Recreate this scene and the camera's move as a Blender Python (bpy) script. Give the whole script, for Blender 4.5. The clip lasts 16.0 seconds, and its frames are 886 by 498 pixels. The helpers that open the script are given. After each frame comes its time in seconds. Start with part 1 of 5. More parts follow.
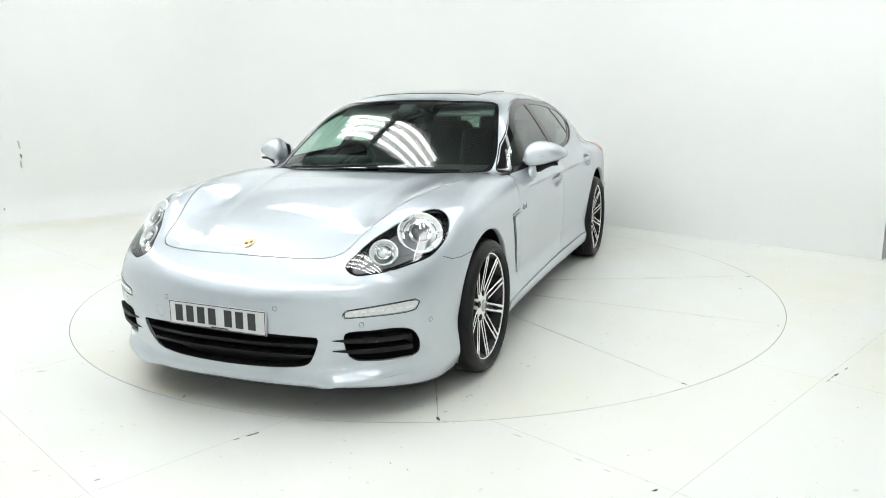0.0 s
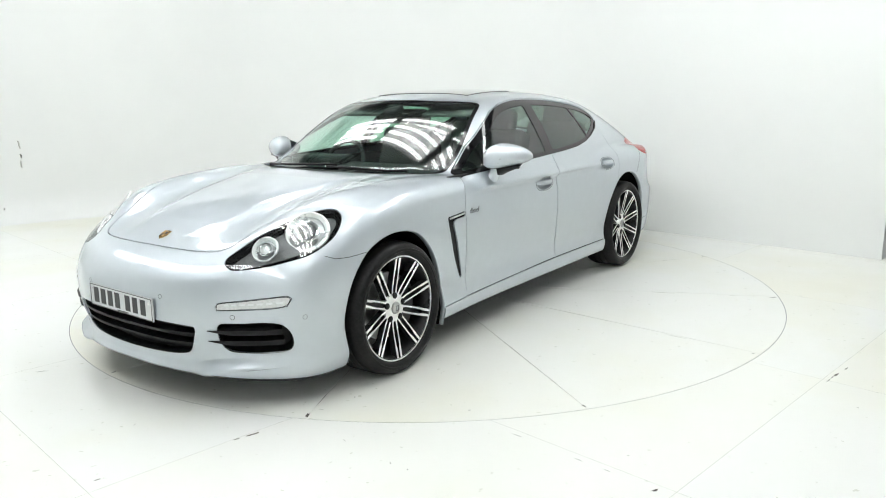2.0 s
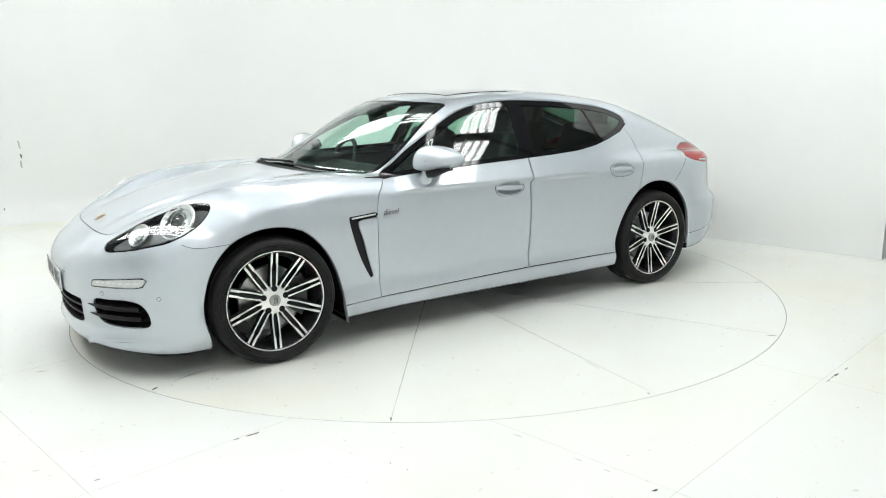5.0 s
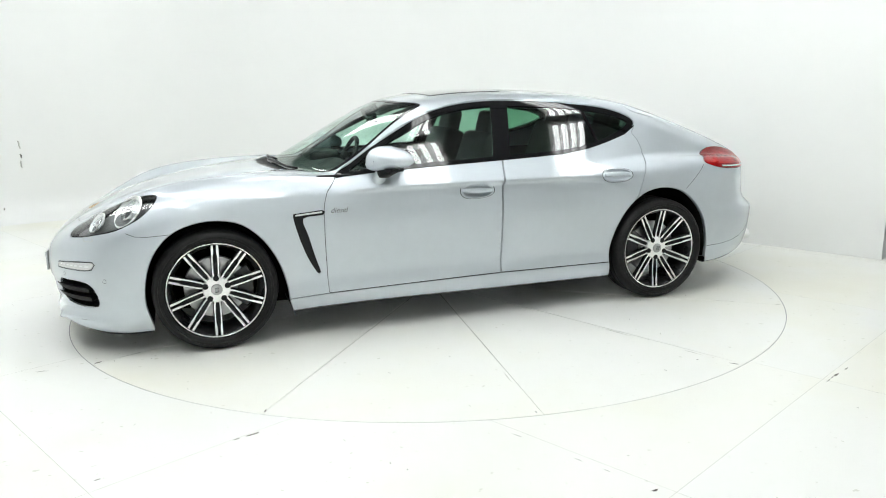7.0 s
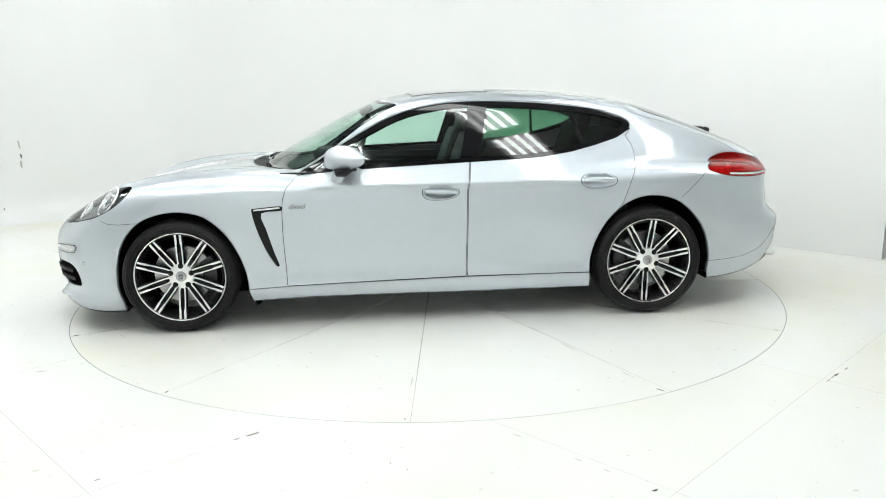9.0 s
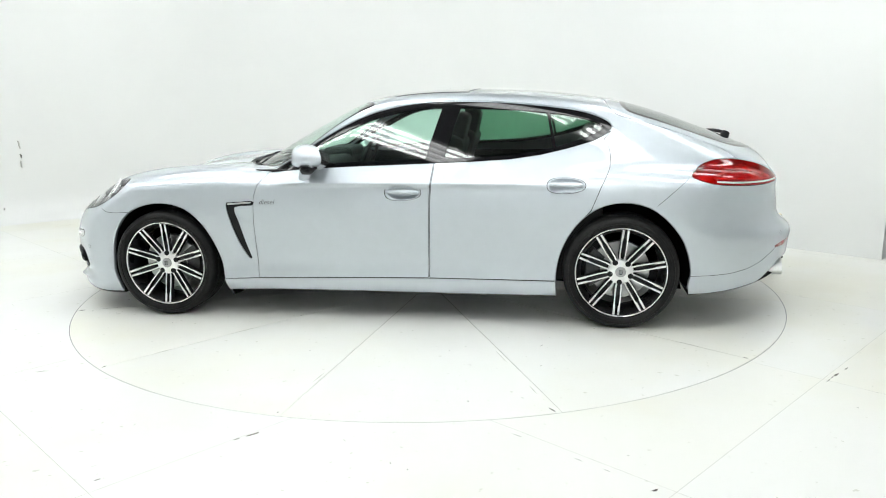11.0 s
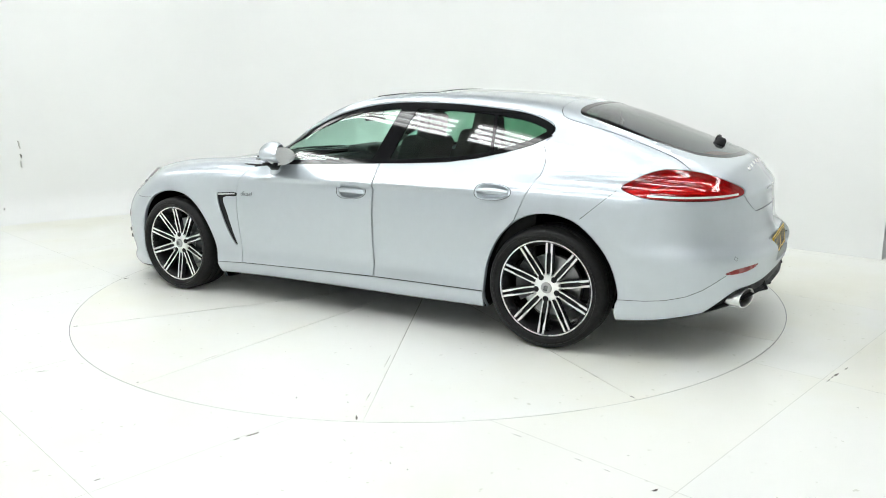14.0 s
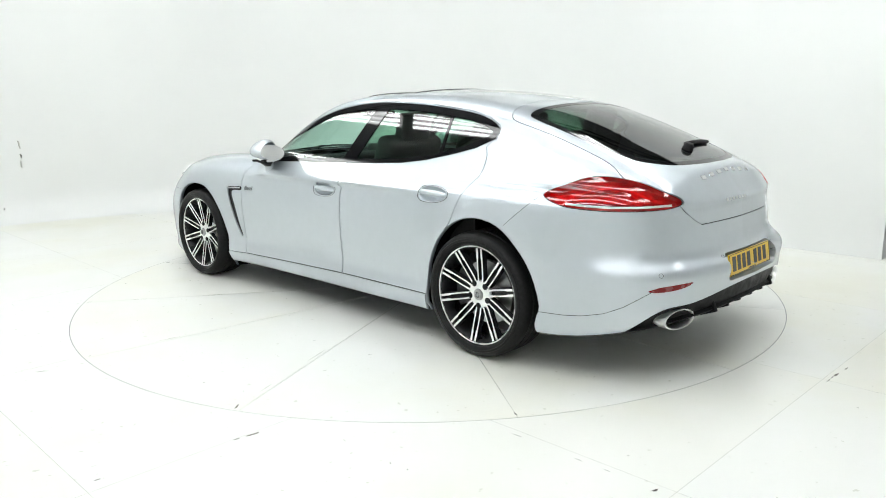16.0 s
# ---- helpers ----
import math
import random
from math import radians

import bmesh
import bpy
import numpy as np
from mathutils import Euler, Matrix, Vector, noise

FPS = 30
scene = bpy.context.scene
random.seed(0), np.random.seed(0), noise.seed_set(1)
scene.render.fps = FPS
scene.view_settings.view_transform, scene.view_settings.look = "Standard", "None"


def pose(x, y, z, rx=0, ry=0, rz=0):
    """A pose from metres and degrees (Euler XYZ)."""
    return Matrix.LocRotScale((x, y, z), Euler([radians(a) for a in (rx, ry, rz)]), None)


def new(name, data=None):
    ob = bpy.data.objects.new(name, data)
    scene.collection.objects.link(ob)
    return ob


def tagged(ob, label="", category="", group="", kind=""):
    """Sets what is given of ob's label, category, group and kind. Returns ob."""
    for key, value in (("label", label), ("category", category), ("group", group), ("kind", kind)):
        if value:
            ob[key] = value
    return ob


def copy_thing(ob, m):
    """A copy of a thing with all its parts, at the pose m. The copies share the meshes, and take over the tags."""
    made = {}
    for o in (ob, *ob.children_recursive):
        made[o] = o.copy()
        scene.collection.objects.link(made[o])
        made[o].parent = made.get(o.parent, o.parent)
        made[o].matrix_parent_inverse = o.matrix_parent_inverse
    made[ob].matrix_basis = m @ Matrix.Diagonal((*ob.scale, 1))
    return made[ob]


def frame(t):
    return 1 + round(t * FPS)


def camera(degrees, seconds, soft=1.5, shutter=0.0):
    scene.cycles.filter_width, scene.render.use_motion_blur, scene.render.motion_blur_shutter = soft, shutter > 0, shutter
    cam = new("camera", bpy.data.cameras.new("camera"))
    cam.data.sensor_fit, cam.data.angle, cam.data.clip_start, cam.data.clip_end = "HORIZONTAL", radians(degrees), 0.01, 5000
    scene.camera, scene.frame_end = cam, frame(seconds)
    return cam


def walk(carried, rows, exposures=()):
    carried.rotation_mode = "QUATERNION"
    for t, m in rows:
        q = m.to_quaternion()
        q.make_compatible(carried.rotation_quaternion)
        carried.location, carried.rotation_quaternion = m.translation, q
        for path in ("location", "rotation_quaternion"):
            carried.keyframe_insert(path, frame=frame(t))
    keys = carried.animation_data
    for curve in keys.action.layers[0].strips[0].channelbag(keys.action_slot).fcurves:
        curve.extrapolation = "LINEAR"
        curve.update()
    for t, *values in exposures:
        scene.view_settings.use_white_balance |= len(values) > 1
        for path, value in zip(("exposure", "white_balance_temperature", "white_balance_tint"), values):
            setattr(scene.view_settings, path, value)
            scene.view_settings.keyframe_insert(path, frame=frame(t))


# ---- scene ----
cam = camera(60.771, 16.0, soft=1.0)
CAM_POSE = Matrix.Translation((0.0, -5.5794, 1.4323)) @ pose(0, 0, 0, 0, 0, -1.0459) @ pose(0, 0, 0, 90 - 11.8745) @ pose(0, 0, 0, 0, 0, -0.8425)
walk(cam, [(0.0, CAM_POSE), (16.0, CAM_POSE)], [(0.0, 0.0), (16.0, 0.0)])

# ---------------------------------------------------------------- world
world = bpy.data.worlds.new("world")
scene.world = world
world.use_nodes = True
world.node_tree.nodes["Background"].inputs[0].default_value = (0.95, 1.0, 0.99, 1)
world.node_tree.nodes["Background"].inputs[1].default_value = 0.05
# ---------------------------------------------------------------- car body surface (x forward, y to its left, z up)
def spline(pairs):
    """A natural cubic curve through (x, y) pairs in rising x, held straight outside."""
    px, py = (np.array(c, float) for c in zip(*pairs))
    n, h = len(px), np.diff(px)
    a, r = np.eye(n), np.zeros(n)
    for i in range(1, n - 1):
        a[i, i - 1:i + 2] = h[i - 1], 2 * (h[i - 1] + h[i]), h[i]
        r[i] = 6 * ((py[i + 1] - py[i]) / h[i] - (py[i] - py[i - 1]) / h[i - 1])
    m = np.linalg.solve(a, r)

    def curve(v):
        v = np.asarray(v, float)
        c = np.clip(v, px[0], px[-1])
        i = np.clip(np.searchsorted(px, c) - 1, 0, n - 2)
        d, e = c - px[i], px[i + 1] - c
        out = (m[i] * e ** 3 + m[i + 1] * d ** 3) / (6 * h[i]) + (py[i] / h[i] - m[i] * h[i] / 6) * e + (py[i + 1] / h[i] - m[i + 1] * h[i] / 6) * d
        s0 = (py[1] - py[0]) / h[0] - h[0] * m[1] / 6
        s1 = (py[-1] - py[-2]) / h[-1] + h[-1] * m[-2] / 6
        return out + np.where(v < px[0], s0, s1) * (v - c)
    return curve


def smax(a, b, k):
    e = np.maximum(k - np.abs(a - b), 0)
    return np.maximum(a, b) + e * e / (4 * k)


def smin(a, b, k):
    return -smax(-a, -b, k)


def bell(v, centre, width):
    return np.exp(-((v - centre) / width) ** 2)


HOOD = spline([(-2.62, 0.86), (-2.45, 0.90), (-2.2, 0.945), (-1.8, 0.975), (-1.4, 0.985), (-0.8, 0.965), (0.0, 0.95), (0.6, 0.955), (1.0, 0.972), (1.3, 0.95), (1.6, 0.905), (1.85, 0.845), (2.1, 0.755), (2.3, 0.655), (2.42, 0.58)])
FENDER = spline([(-2.6, 0.0), (-1.0, 0.0), (0.5, 0.0), (0.9, 0.004), (1.2, 0.016), (1.45, 0.031), (1.7, 0.042), (1.9, 0.037), (2.1, 0.015), (2.3, 0.0)])
HALF = spline([(-2.65, 0.80), (-2.4, 0.878), (-2.1, 0.93), (-1.75, 0.962), (-1.46, 0.968), (-1.1, 0.956), (-0.6, 0.942), (0.0, 0.935), (0.5, 0.938), (0.95, 0.948), (1.46, 0.957), (1.8, 0.945), (2.1, 0.91), (2.4, 0.84)])
SIDE = spline([(0.05, 0.10), (0.16, 0.040), (0.23, 0.010), (0.29, 0.008), (0.35, 0.018), (0.42, 0.014), (0.52, 0.006), (0.65, 0.0), (0.78, 0.008), (0.88, 0.032), (0.97, 0.075), (1.08, 0.14), (1.2, 0.22)])
NOSE_PLAN = spline([(0.0, 0.0), (0.3, 0.018), (0.5, 0.072), (0.65, 0.145), (0.76, 0.225), (0.85, 0.325), (0.92, 0.46), (0.97, 0.62)])
NOSE_SIDE = spline([(0.05, 0.15), (0.11, 0.085), (0.15, 0.034), (0.185, 0.022), (0.23, 0.036), (0.3, 0.022), (0.42, 0.0), (0.52, 0.004), (0.6, 0.03), (0.68, 0.09), (0.8, 0.24)])
TAIL_PLAN = spline([(0.0, 0.0), (0.3, 0.02), (0.5, 0.06), (0.65, 0.125), (0.76, 0.21), (0.85, 0.33), (0.92, 0.50), (0.97, 0.70)])
TAIL_SIDE = spline([(0.1, 0.20), (0.2, 0.10), (0.3, 0.045), (0.42, 0.008), (0.5, 0.0), (0.575, 0.010), (0.605, 0.045), (0.64, 0.074), (0.7, 0.088), (0.8, 0.10), (0.88, 0.115), (0.95, 0.16)])
ROOF = spline([(-2.7, 0.85), (-2.45, 0.985), (-2.2, 1.10), (-2.0, 1.178), (-1.75, 1.270), (-1.5, 1.343), (-1.2, 1.393), (-0.9, 1.421), (-0.5, 1.437), (-0.2, 1.432), (0.05, 1.408), (0.25, 1.364), (0.45, 1.277), (0.7, 1.145), (0.95, 1.005), (1.15, 0.885), (1.4, 0.73)])
GLASS_HALF = spline([(-2.6, 0.56), (-2.2, 0.66), (-1.8, 0.745), (-1.4, 0.81), (-0.9, 0.85), (-0.3, 0.868), (0.3, 0.868), (0.7, 0.865), (1.1, 0.85), (1.4, 0.82)])
UNDER = spline([(-2.62, 0.36), (-2.3, 0.27), (-1.95, 0.215), (-1.5, 0.19), (-1.0, 0.178), (0.0, 0.172), (1.0, 0.165), (1.6, 0.13), (1.9, 0.115), (2.2, 0.13), (2.42, 0.17)])


def body_field(x, y, z):
    """Below zero inside the car's closed outer skin."""
    y = np.abs(y)
    top = HOOD(x) + FENDER(x) * (bell(y, 0.67, 0.15) * 1.12 - 0.30 * bell(y, 0.44, 0.12)) - 0.02 * (y / 0.9) ** 2
    dome = 0.26 + (2.2 - x) * 0.17
    top = top + 0.011 * np.clip((x - 1.0) / 0.3, 0, 1) * np.clip((2.25 - x) / 0.25, 0, 1) / (1 + np.exp(np.clip((y - dome) / 0.014, -30, 30)))
    low = smax(y - (HALF(x) - SIDE(z)), (z - top) * 0.92, 0.10)
    nose = (x - (2.402 - NOSE_PLAN(y) - NOSE_SIDE(z))) * 0.8
    low = smax(low, nose, 0.06)
    tail = ((-2.585 + TAIL_PLAN(y) + TAIL_SIDE(z)) - x) * 0.8
    low = smax(low, tail, 0.04)
    low = smax(low, UNDER(x) - z, 0.03)
    bow = np.where(x > -0.4, x + 0.30 * y * y * np.clip((x + 0.4) / 0.9, 0, 1), x - 0.25 * y * y * np.clip((-x - 0.4) / 1.2, 0, 1))
    roof = (z - (ROOF(bow) - 0.10 * y * y - 0.10 * y ** 4)) * 0.9
    wide = (y - (GLASS_HALF(x) - 0.62 * (z - 1.0) - 0.35 * np.clip(z - 1.0, 0, 1) ** 2)) * 0.85
    green = smax(smax(roof, wide, 0.07), smax(0.86 - z, tail, 0.02), 0.02)
    return smin(low, green, 0.03)


# ---------------------------------------------------------------- building helpers
def part(name, bm, material, parent=None, label=""):
    me = bpy.data.meshes.new(name)
    bm.to_mesh(me)
    bm.free()
    me.materials.append(material)
    ob = new(name, me)
    ob.parent = parent
    return tagged(ob, label)


def mesh_part(name, verts, faces, material, parent=None, label="", smooth=True):
    me = bpy.data.meshes.new(name)
    me.from_pydata([tuple(v) for v in verts], [], [tuple(f) for f in faces])
    if smooth:
        me.polygons.foreach_set("use_smooth", [True] * len(me.polygons))
    me.update()
    me.materials.append(material)
    ob = new(name, me)
    ob.parent = parent
    return tagged(ob, label)


def box(bm, x0, x1, y0, y1, z0, z1, bevel=0.0, m=None):
    made = bmesh.ops.create_cube(bm, size=1.0)
    bmesh.ops.transform(bm, matrix=Matrix.LocRotScale(((x0 + x1) / 2, (y0 + y1) / 2, (z0 + z1) / 2), None, (x1 - x0, y1 - y0, z1 - z0)), verts=made["verts"])
    if bevel:
        edges = list({e for v in made["verts"] for e in v.link_edges})
        out = bmesh.ops.bevel(bm, geom=edges, offset=bevel, segments=2, affect="EDGES", profile=0.7)
        made = {"verts": [v for v in {w for f in out["faces"] for w in f.verts} | set(v for v in made["verts"] if v.is_valid)]}
    if m is not None:
        bmesh.ops.transform(bm, matrix=m, verts=made["verts"])



# ---------------------------------------------------------------- materials
class Nodes:
    """A Principled material with a short way to add nodes."""

    def __init__(self, name):
        self.ma = bpy.data.materials.new(name)
        self.ma.use_nodes = True
        self.tree = self.ma.node_tree
        self.b = self.tree.nodes["Principled BSDF"]

    def add(self, kind, **values):
        n = self.tree.nodes.new(kind)
        for key, value in values.items():
            n.inputs[key.replace("_", " ")].default_value = value
        return n

    def link(self, a, b):
        self.tree.links.new(a, b)

    def noise(self, scale, detail=3.0, rough=0.5, space="Object", stretch=None):
        c = self.add("ShaderNodeTexCoord")
        n = self.add("ShaderNodeTexNoise", Scale=scale, Detail=detail, Roughness=rough)
        src = c.outputs[space]
        if stretch:
            m = self.add("ShaderNodeMapping", Scale=stretch)
            self.link(src, m.inputs["Vector"])
            src = m.outputs["Vector"]
        self.link(src, n.inputs["Vector"])
        return n.outputs["Fac"]

    def ramp(self, fac, stops):
        r = self.add("ShaderNodeValToRGB")
        while len(r.color_ramp.elements) < len(stops):
            r.color_ramp.elements.new(0.5)
        for e, (p, c) in zip(r.color_ramp.elements, stops):
            e.position, e.color = p, (*c, 1) if len(c) == 3 else c
        self.link(fac, r.inputs["Fac"])
        return r.outputs["Color"]

    def bump(self, fac, strength, distance):
        n = self.add("ShaderNodeBump", Strength=strength, Distance=distance)
        self.link(fac, n.inputs["Height"])
        self.link(n.outputs["Normal"], self.b.inputs["Normal"])

    def set(self, **values):
        for key, value in values.items():
            key = key.replace("_", " ")
            if isinstance(value, tuple) and len(value) == 3:
                value = (*value, 1)
            self.b.inputs[key].default_value = value
        return self


def simple(name, colour, rough, metal=0.0, grain=0.0, scale=60.0, coat=0.0, spec=0.5):
    n = Nodes(name).set(Base_Color=colour, Roughness=rough, Metallic=metal, Coat_Weight=coat, Coat_Roughness=0.04, Specular_IOR_Level=spec)
    if grain:
        f = n.noise(scale, 4)
        lo, hi = (tuple(max(c * (1 - grain), 0) for c in colour), tuple(min(c * (1 + grain), 1) for c in colour))
        n.link(n.ramp(f, [(0.3, lo), (0.7, hi)]), n.b.inputs["Base Color"])
        g = n.noise(scale * 0.13, 3)
        n.link(n.ramp(g, [(0.3, (max(rough - 0.08, 0.02),) * 3), (0.7, (min(rough + 0.1, 1),) * 3)]), n.b.inputs["Roughness"])
        n.bump(f, 0.15, 0.002)
    return n.ma


def paint_material():
    n = Nodes("silver_metallic_paint").set(Metallic=0.90, Roughness=0.48, Coat_Weight=1.0, Coat_Roughness=0.006, Coat_IOR=1.65)
    f = n.noise(18.0, 2.0)
    n.link(n.ramp(f, [(0.3, (0.545, 0.591, 0.633)), (0.7, (0.558, 0.604, 0.647))]), n.b.inputs["Base Color"])
    g = n.noise(5.0, 2.0)
    n.link(n.ramp(g, [(0.35, (0.465,) * 3), (0.65, (0.485,) * 3)]), n.b.inputs["Roughness"])
    return n.ma


def wall_material(name, colour):
    n = Nodes(name).set(Roughness=0.55)
    f = n.noise(0.7, 5.0, 0.6)
    lo = tuple(c * 0.965 for c in colour)
    n.link(n.ramp(f, [(0.3, lo), (0.7, colour)]), n.b.inputs["Base Color"])
    n.bump(n.noise(35.0, 4.0), 0.06, 0.01)
    return n.ma


def floor_material():
    n = Nodes("white_floor_paint").set(Coat_Weight=0.0)
    big = n.noise(0.55, 4.0, 0.6, "Object")
    base = n.ramp(big, [(0.36, (0.78, 0.785, 0.77)), (0.5, (0.77, 0.78, 0.75)), (0.66, (0.755, 0.755, 0.685))])
    specks = n.ramp(n.noise(26.0, 2.0, 0.5), [(0.70, (1, 1, 1)), (0.745, (0.80, 0.80, 0.76))])
    mix = n.add("ShaderNodeMix")
    mix.data_type, mix.blend_type = "RGBA", "MULTIPLY"
    mix.inputs["Factor"].default_value = 1.0
    n.link(base, mix.inputs["A"])
    n.link(specks, mix.inputs["B"])
    cream = n.add("ShaderNodeMix")
    cream.data_type, cream.blend_type = "RGBA", "MULTIPLY"
    cream.inputs["Factor"].default_value = 1.0
    info = n.add("ShaderNodeObjectInfo")
    n.link(mix.outputs["Result"], cream.inputs["A"])
    n.link(n.ramp(info.outputs["Random"], [(0.35, (1, 1, 1)), (0.85, (1.0, 0.994, 0.974))]), cream.inputs["B"])
    n.link(cream.outputs["Result"], n.b.inputs["Base Color"])
    n.link(n.ramp(n.noise(3.0, 4.0), [(0.3, (0.28,) * 3), (0.7, (0.42,) * 3)]), n.b.inputs["Roughness"])
    n.bump(n.noise(14.0, 3.0), 0.04, 0.01)
    return n.ma


def glass_material(name, tint, gloss_tint=(1, 1, 1)):
    """A thin tinted pane: what passes is coloured, what is mirrored follows Fresnel."""
    n = Nodes(name)
    out = n.tree.nodes["Material Output"]
    clear = n.add("ShaderNodeBsdfTransparent", Color=(*tint, 1))
    gloss = n.add("ShaderNodeBsdfGlossy", Color=(*gloss_tint, 1), Roughness=0.0)
    edge = n.add("ShaderNodeLayerWeight", Blend=0.5)
    power = n.add("ShaderNodeMath")
    power.operation = "POWER"
    power.inputs[1].default_value = 5.0
    fres = n.add("ShaderNodeMath")
    fres.operation = "MULTIPLY_ADD"
    fres.inputs[1].default_value, fres.inputs[2].default_value = 0.92, 0.075
    n.link(edge.outputs["Facing"], power.inputs[0])
    n.link(power.outputs[0], fres.inputs[0])
    mix = n.add("ShaderNodeMixShader")
    n.link(fres.outputs[0], mix.inputs[0])
    n.link(clear.outputs[0], mix.inputs[1])
    n.link(gloss.outputs[0], mix.inputs[2])
    n.link(mix.outputs[0], out.inputs["Surface"])
    n.tree.nodes.remove(n.b)
    return n.ma


def glow(name, colour, strength):
    n = Nodes(name).set(Base_Color=colour, Emission_Color=colour, Emission_Strength=strength)
    return n.ma


PAINT = paint_material()
WALL = wall_material("white_wall_paint", (0.80, 0.81, 0.80))
FLOOR = floor_material()
SEAM = simple("dirty_seam_filler", (0.47, 0.47, 0.43), 0.7, grain=0.35, scale=9)
CHIP = simple("dark_chipped_edge", (0.10, 0.095, 0.085), 0.8, grain=0.4, scale=90)
CEILING = simple("grey_ceiling_sheet", (0.42, 0.43, 0.43), 0.7, grain=0.12, scale=2)
TRUSS = simple("dark_steel_truss", (0.05, 0.055, 0.06), 0.6, grain=0.2)
TUBE = glow("lit_tube", (0.975, 1.0, 0.995), 10.0)
FIXTURE = simple("white_fixture_enamel", (0.7, 0.7, 0.7), 0.4, grain=0.05)
BLACK = simple("black_plastic", (0.010, 0.010, 0.011), 0.5, grain=0.3, scale=200, spec=0.2)
GLOSS = simple("gloss_black_trim", (0.006, 0.006, 0.007), 0.04, spec=0.35)
LINER = simple("black_arch_felt", (0.006, 0.006, 0.006), 0.95, grain=0.4, scale=120, spec=0.05)
RUBBER = simple("black_tyre_rubber", (0.009, 0.009, 0.009), 0.45, grain=0.35, scale=70, spec=0.22)
RIM = simple("dark_grey_wheel_lacquer", (0.012, 0.012, 0.013), 0.3, grain=0.1, spec=0.3)
POLISHED = simple("polished_alloy", (0.90, 0.90, 0.89), 0.34, 1.0, grain=0.04, scale=40)
CHROME = simple("chrome", (0.82, 0.83, 0.84), 0.07, 1.0)
STEEL = simple("brushed_disc_steel", (0.46, 0.46, 0.46), 0.35, 1.0, grain=0.1, scale=30)
DARK_CHROME = simple("dark_chrome_lettering", (0.30, 0.31, 0.32), 0.2, 1.0)
CALIPER = simple("black_caliper_paint", (0.05, 0.05, 0.052), 0.4, grain=0.1)
GLASS = glass_material("green_tinted_glass", (0.74, 0.93, 0.85))
PRIVACY = glass_material("dark_privacy_glass", (0.30, 0.53, 0.40))
REAR_TINT = glass_material("smoked_rear_glass", (0.20, 0.27, 0.23))
LENS = glass_material("clear_lamp_cover", (0.93, 0.95, 0.95))
RED = glass_material("red_lamp_lens", (0.84, 0.045, 0.055))
RED_CELL = simple("pale_red_lamp_reflector", (0.75, 0.25, 0.24), 0.3, 0.2, grain=0.15, scale=45, coat=0.4)
RED_DARK = simple("deep_red_lamp_housing", (0.55, 0.12, 0.12), 0.35, 0.2, grain=0.25, scale=35)
SILVER = simple("bright_reflector_silver", (0.86, 0.87, 0.87), 0.32, 0.55, grain=0.04, scale=90)
LAMP_GREY = simple("satin_grey_lamp_trim", (0.15, 0.153, 0.157), 0.38, 0.4, grain=0.1, scale=120)
DEEP_RED = simple("dark_red_reflector", (0.20, 0.006, 0.008), 0.25, grain=0.25, scale=150, coat=0.6)
WHITE_LENS = simple("frosted_white_lens", (0.72, 0.74, 0.74), 0.18, 0.2, grain=0.1, scale=120, coat=0.6)
ROOF_GLASS = simple("dark_roof_glass", (0.05, 0.052, 0.055), 0.05, coat=1.0, spec=0.6)
LENS_DARK = simple("dark_projector_glass", (0.07, 0.075, 0.08), 0.06, coat=0.6)
LEATHER = simple("black_leather", (0.011, 0.011, 0.012), 0.55, grain=0.3, scale=140, spec=0.3)
HEADLINER = simple("grey_headliner_cloth", (0.16, 0.16, 0.155), 0.9, grain=0.1, scale=150)
PLATE_WHITE = simple("white_reflective_plate", (0.62, 0.64, 0.65), 0.35, grain=0.03)
PLATE_YELLOW = simple("yellow_reflective_plate", (0.72, 0.47, 0.03), 0.35, grain=0.03)
INK = simple("black_plate_ink", (0.025, 0.027, 0.03), 0.4)
GOLD = simple("gold_badge_enamel", (0.55, 0.33, 0.10), 0.25, 0.8, grain=0.3, scale=120, coat=1.0)
# grey for painted shade: the opening past the wall and the turntable's edge gap
SHADE_GREY = simple("grey_painted_shade", (0.22, 0.23, 0.24), 0.5, grain=0.15, scale=8)


# ---------------------------------------------------------------- cutting a skin of triangles along outlines
def smooth_loop(points, steps=4):
    """A closed Catmull-Rom curve through the points."""
    p, out = np.array(points, float), []
    n = len(p)
    for i in range(n):
        a, b, c, d = p[i - 1], p[i], p[(i + 1) % n], p[(i + 2) % n]
        for k in range(steps):
            t = k / steps
            out.append(0.5 * (2 * b + (c - a) * t + (2 * a - 5 * b + 4 * c - d) * t * t + (3 * b - a - 3 * c + d) * t ** 3))
    return np.array(out)


def loop_distance(q, loop):
    """Signed distance of 2D points q to a closed loop, below zero inside."""
    best = np.full(len(q), 1e9)
    odd = np.zeros(len(q), bool)
    for a, b in zip(loop, np.roll(loop, -1, axis=0)):
        e, w = b - a, q - a
        t = np.clip((w @ e) / max(e @ e, 1e-12), 0, 1)
        best = np.minimum(best, ((w - t[:, None] * e) ** 2).sum(1))
        cross = (a[1] > q[:, 1]) != (b[1] > q[:, 1])
        if cross.any():
            xi = a[0] + (q[:, 1] - a[1]) / (e[1] if e[1] else 1e-12) * e[0]
            odd ^= cross & (q[:, 0] < xi)
    return np.where(odd, -1, 1) * np.sqrt(best)


